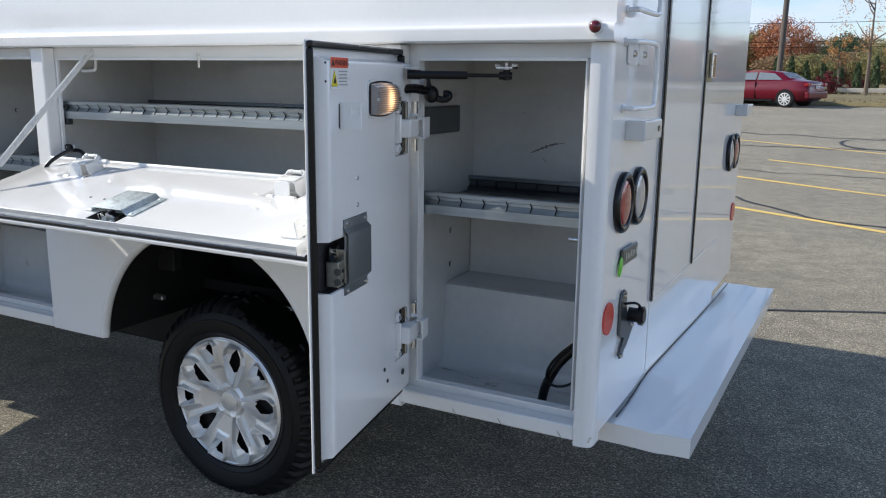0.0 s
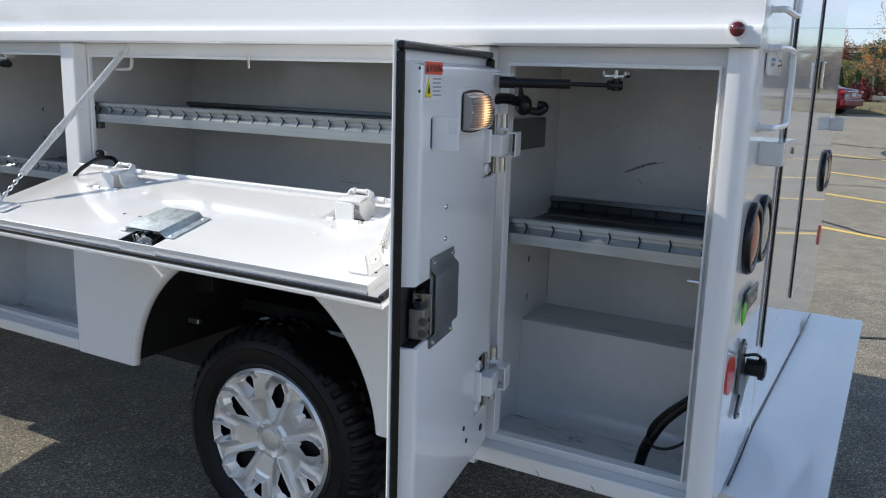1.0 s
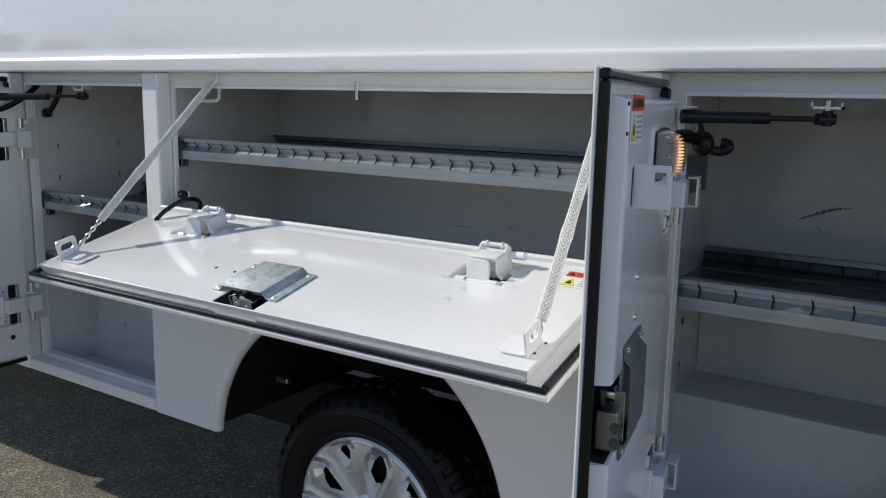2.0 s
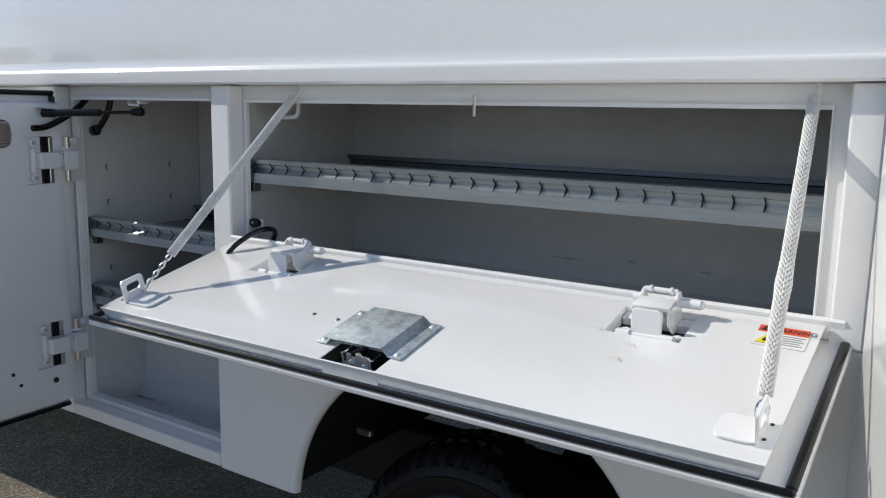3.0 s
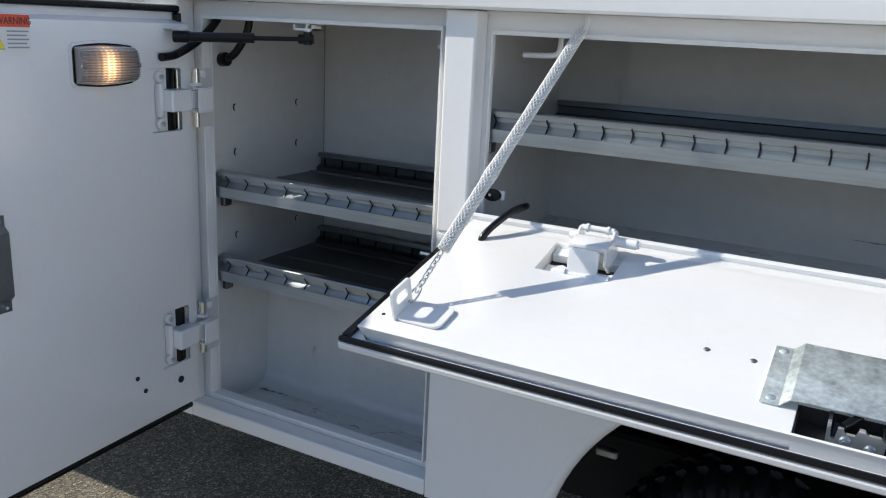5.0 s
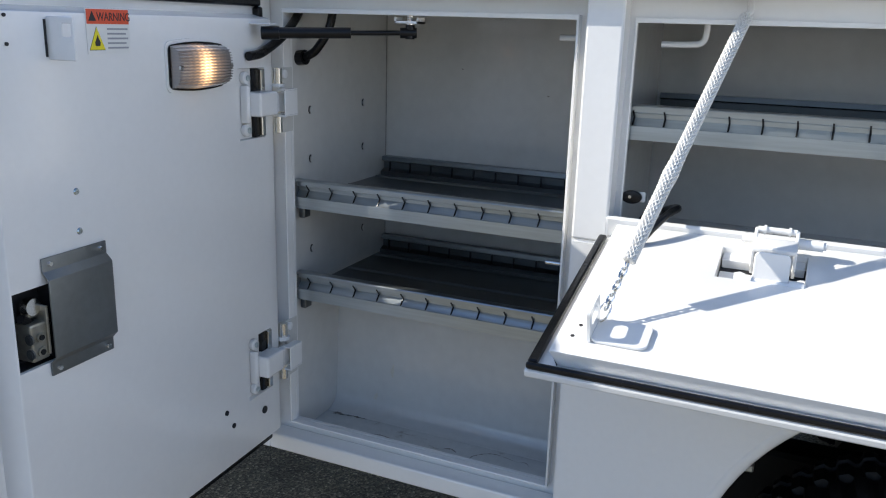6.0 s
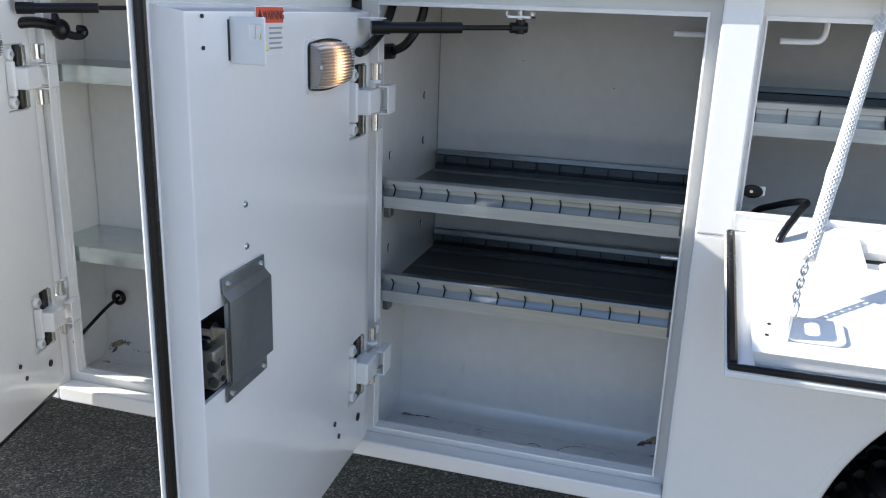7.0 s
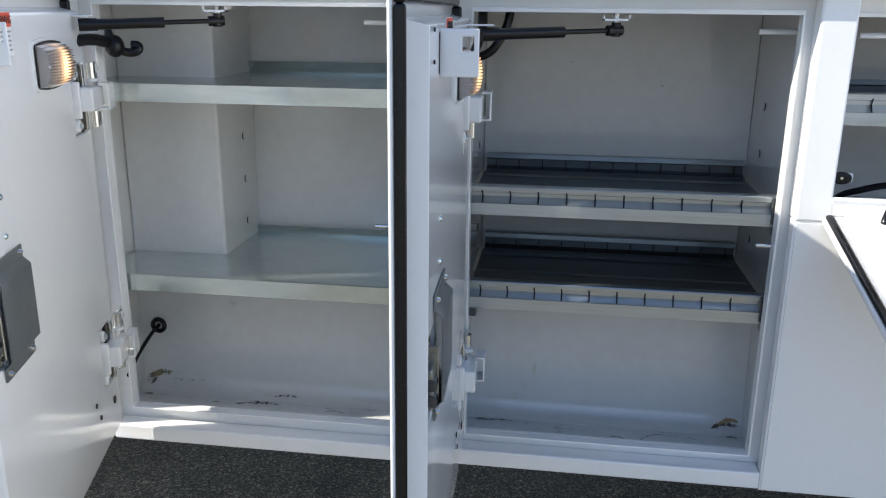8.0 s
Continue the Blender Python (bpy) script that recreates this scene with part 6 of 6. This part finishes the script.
    part("number_plate", box(-0.012, 0.005, -0.17, 0.17, 0.74, 0.86, 0.002), LABEL_WHITE, c, "plain pale plate")
    part("plate_bar", box(-0.016, -0.0125, -0.13, 0.13, 0.775, 0.825), LABEL_GREY, c)
    part("boot_trim", box(0.01, 0.03, -0.55, 0.55, 0.905, 0.93, 0.004), STEEL, c, "bright trim strip")
    part("rear_bumper", box(-0.06, 0.12, -0.88, 0.88, 0.36, 0.62, 0.05, 3), CARPAINT, c)
    return c


sedan(-2.39, 33.60, math.atan2(0.33, -0.944))


# ---- trees and far things ----
def leaf_cloud(rnd, centre, radii, count, size, verts, faces, droop=0.0):
    clumps = []
    for _ in range(max(8, count // 45)):
        while True:
            p = Vector((rnd.uniform(-1, 1), rnd.uniform(-1, 1), rnd.uniform(-1, 1)))
            if 0.25 < p.length < 1:
                break
        clumps.append((p, rnd.uniform(0.16, 0.34)))
    for _ in range(count):
        p, r = clumps[rnd.randrange(len(clumps))]
        d = Vector((rnd.gauss(0, 1), rnd.gauss(0, 1), rnd.gauss(0, 1)))
        q = p + d.normalized() * r * rnd.uniform(0.4, 1.0)
        c = Vector(centre) + Vector((q.x * radii[0], q.y * radii[1], q.z * radii[2]))
        a = Vector((rnd.gauss(0, 1), rnd.gauss(0, 1), rnd.gauss(0, 1))).normalized()
        b = a.orthogonal().normalized()
        s = size * rnd.uniform(0.6, 1.3)
        i = len(verts)
        verts += [tuple(c - a * s), tuple(c + b * s * 0.6), tuple(c + a * s), tuple(c - b * s * 0.6)]
        faces.append((i, i + 1, i + 2, i + 3))


def tree(x, y, h, rx, mat, seed, leaves=1600, size=0.16, base=0.25, label="", trunk_r=0.16):
    rnd = random.Random(seed)
    z = lot_z(y) + 0.3
    t = thing("tree", (x, y, z), label, "tree", "trees behind the lot")
    BASES[t.name] = IDENT
    lean = Vector((rnd.uniform(-0.3, 0.3), rnd.uniform(-0.3, 0.3), 0))
    stem = [Vector((0, 0, -0.2)), Vector((0, 0, h * 0.25)) + lean * 0.3, Vector((0, 0, h * 0.55)) + lean, Vector((0, 0, h * 0.9)) + lean * 1.4]
    bms = [tube(spline(stem, 4), trunk_r, 7, rfun=lambda q: trunk_r * (1 - 0.85 * q))]
    for _ in range(9):
        q = rnd.uniform(0.3, 0.8)
        p = Vector((0, 0, h * q)) + lean * q
        a = rnd.uniform(0, 6.28)
        e = p + Vector((math.cos(a) * rx * rnd.uniform(0.5, 0.85), math.sin(a) * rx * rnd.uniform(0.5, 0.85), h * rnd.uniform(0.08, 0.25)))
        bms.append(tube([p, (p + e) / 2 + Vector((0, 0, -0.1)), e], 0.05, 5, rfun=lambda w: trunk_r * 0.4 * (1 - 0.8 * w)))
    part("trunk", join(*bms), BARK, t, "grey-brown trunk and limbs")
    verts, faces = [], []
    leaf_cloud(rnd, (lean.x, lean.y, h * (base + 1) / 2), (rx, rx, h * (1 - base) / 2), leaves, size, verts, faces)
    me = bpy.data.meshes.new("crown")
    me.from_pydata(verts, [], faces)
    me.materials.append(mat)
    cr = new("crown", me)
    cr.parent = t
    return t


rust, orange, olive, green, brown = LEAVES
TREES = [(-11.5, 74, 8.6, 3.4, rust, 1.5), (-7.4, 70, 10.2, 2.3, rust, 1.3), (-5.4, 73, 7.6, 2.8, brown, 1.2), (-3.3, 66, 7.2, 1.8, green, 1.0), (-9.8, 72, 9.4, 2.2, olive, 1.0), (-3.0, 74, 7.8, 3.0, orange, 1.2), (-0.6, 72, 7.4, 2.6, olive, 1.2), (1.8, 74, 7.2, 2.8, olive, 1.2), (4.4, 72, 7.0, 2.8, brown, 1.0),
         (-13.5, 70, 9.5, 3.0, olive, 1.0), (-2.6, 62, 4.6, 2.1, brown, 1.0), (-0.4, 60, 4.9, 1.9, olive, 0.8), (1.4, 60, 4.0, 1.8, brown, 1.0), (-6.6, 60, 4.2, 1.9, brown, 1.0), (-4.6, 58, 4.0, 1.6, olive, 0.8),
         (7.5, 73, 7.8, 3.0, olive, 1.1), (10.4, 75, 8.2, 3.2, rust, 1.1), (13.6, 72, 7.6, 3.0, orange, 1.0), (16.8, 75, 8.6, 3.3, brown, 1.1), (20.2, 73, 8.0, 3.1, olive, 1.0), (23.6, 76, 8.8, 3.4, rust, 1.1), (27.2, 74, 8.0, 3.2, orange, 1.0)]
NAMES = {id(rust): "maple with rust-red autumn leaves", id(orange): "tree with orange autumn leaves", id(olive): "tree with olive and yellow autumn leaves", id(green): "dark green leafy tree beyond the fence", id(brown): "thin tree with brown autumn leaves"}
for k, (x, y, h, r, mt, dens) in enumerate(TREES):
    tree(x, y, h * 0.50, r, mt, 20 + k, int(9000 * dens), 0.066 if h > 5 else 0.055, 0.12, NAMES[id(mt)])
tree(-2.25, 44, 2.6, 0.75, orange, 60, 900, 0.042, 0.40, "small tree with orange leaves and a pale wrapped trunk", 0.06)
tree(-0.95, 39.5, 4.6, 1.35, orange, 61, 760, 0.036, 0.35, "young half-bare tree with a leaning trunk", 0.10)


def conifer(x, y, h, r, seed, count=700, label="narrow dark green evergreen shrub"):
    rnd = random.Random(seed)
    t = thing("evergreen_shrub", (x, y, lot_z(y) + 0.3), label, "shrub", "evergreens along the fence")
    BASES[t.name] = IDENT
    part("trunk", rod((0, 0, -0.1), (0, 0, h * 0.6), 0.05, 0.02, 7), BARK, t)
    verts, faces = [], []
    for _ in range(count):
        q = rnd.random() ** 0.8
        rr = r * (1 - q) ** 0.6 * rnd.uniform(0.6, 1.05) * min(1, 0.4 + 4 * q)
        a = rnd.uniform(0, 6.283)
        c = Vector((rr * math.cos(a), rr * math.sin(a), h * q))
        i = len(verts)
        s = 0.07
        verts += [tuple(c), tuple(c + Vector((rnd.uniform(-s, s), rnd.uniform(-s, s), s * 2.2))), tuple(c + Vector((rnd.uniform(-s, s), rnd.uniform(-s, s), s * 0.6)))]
        faces.append((i, i + 1, i + 2))
    me = bpy.data.meshes.new("crown")
    me.from_pydata(verts, [], faces)
    me.materials.append(green)
    cr = new("crown", me)
    cr.parent = t


for k, (x, h) in enumerate(((-5.3, 1.5), (-4.6, 1.55), (-3.9, 1.3), (-3.1, 1.25), (-2.35, 1.45), (-1.55, 1.2), (-0.75, 1.5), (0.1, 1.3), (0.95, 1.4), (1.8, 1.35))):
    conifer(x, 46.0, h, 0.27, 80 + k)
for x, h in ((9.05, 8.0), (6.85, 8.6)):
    conifer(x, 46.0, h, 0.55, int(x * 10), 2600, "tall narrow dark green evergreen tree")


def shrub(x, y, r, h, mat, seed, label):
    rnd = random.Random(seed)
    t = thing("shrub", (x, y, lot_z(y) + 0.2), label, "shrub")
    BASES[t.name] = IDENT
    part("stem", join(*[rod((0, 0, 0), (r * 0.5 * math.cos(a), r * 0.5 * math.sin(a), h * 0.6), 0.02, 0.008, 5) for a in (0, 1.2, 2.6, 3.9, 5.1)]), BARK, t)
    verts, faces = [], []
    leaf_cloud(rnd, (0, 0, h * 0.5), (r, r, h * 0.5), 2600, 0.036, verts, faces)
    me = bpy.data.meshes.new("crown")
    me.from_pydata(verts, [], faces)
    me.materials.append(mat)
    new("crown", me).parent = t


CRIMSON = material("leaves_crimson", (0.12, 0.008, 0.014), 0.8, var=0.3, scale=3, island=0.3)
shrub(-2.45, 40.0, 0.52, 1.0, CRIMSON, 7, "low shrub with crimson autumn leaves")
shrub(-1.5, 47.0, 0.6, 0.6, CRIMSON, 8, "low shrub with crimson autumn leaves")

fence = thing("guard_rail", (0, 40, lot_z(40)), "low weathered pale wooden guard rail along the verge", "fence")
zf = lot_z(40) + 0.10
part("rail", soften(box(-2.1, 14, 39.95, 40.02, zf + 0.26, zf + 0.45), 0.02), RAILWOOD, fence)
for k in range(9):
    part("post", soften(box(-1.9 + 1.9 * k, -1.78 + 1.9 * k, 40.03, 40.12, zf - 0.3, zf + 0.5), 0.01), POLE, fence)

pole = thing("utility_pole", (-4.95, 44, lot_z(44)), "tall weathered wooden utility pole with wires", "pole")
part("shaft", rod((-4.95, 44, 0.3), (-4.80, 44, 12.0), 0.145, 0.11, 14), POLE, pole, smooth=40)
part("crossarm", box(-5.7, -3.9, 43.9, 44.0, 10.7, 10.85, 0.01), POLE, pole)
for dz, yy in ((2.35, 43.9), (3.5, 43.95), (2.6, 43.9)):
    pts = [Vector((-34 + 4 * k, yy + 0.1 * k, 0.75 + dz + 0.0022 * (k - 7) ** 2 * 4)) for k in range(16)]
    part("wire", tube(pts, 0.012, 5), BLACK, pole)


def far_woods():
    """Ring of autumn woods round the lot, for the skyline and what the paint mirrors."""
    rnd = random.Random(99)
    for mi, mat in enumerate(LEAVES):
        verts, faces = [], []
        for k in range(26):
            a = 2 * math.pi * (k * 5 + mi + rnd.random()) / 130
            if 1.3 < a < 1.95:
                continue
            R = rnd.uniform(75, 110)
            h = rnd.uniform(7, 13)
            leaf_cloud(rnd, (R * math.cos(a), R * math.sin(a), h * 0.5), (rnd.uniform(4, 6), rnd.uniform(4, 6), h * 0.55), 260, 0.75, verts, faces)
        for _ in range(16):
            h = rnd.uniform(2.6, 4.2)
            leaf_cloud(rnd, (rnd.uniform(-34, 34), rnd.uniform(86, 96), 0.8 + h * 0.45), (rnd.uniform(2.6, 4.2), 2.5, h * 0.5), 420, 0.36, verts, faces)
        me = bpy.data.meshes.new("far_woods")
        me.from_pydata(verts, [], faces)
        me.materials.append(mat)
        tagged(new("far_woods", me), "distant woods in autumn colours round the lot", "woods", kind="stuff")


far_woods()
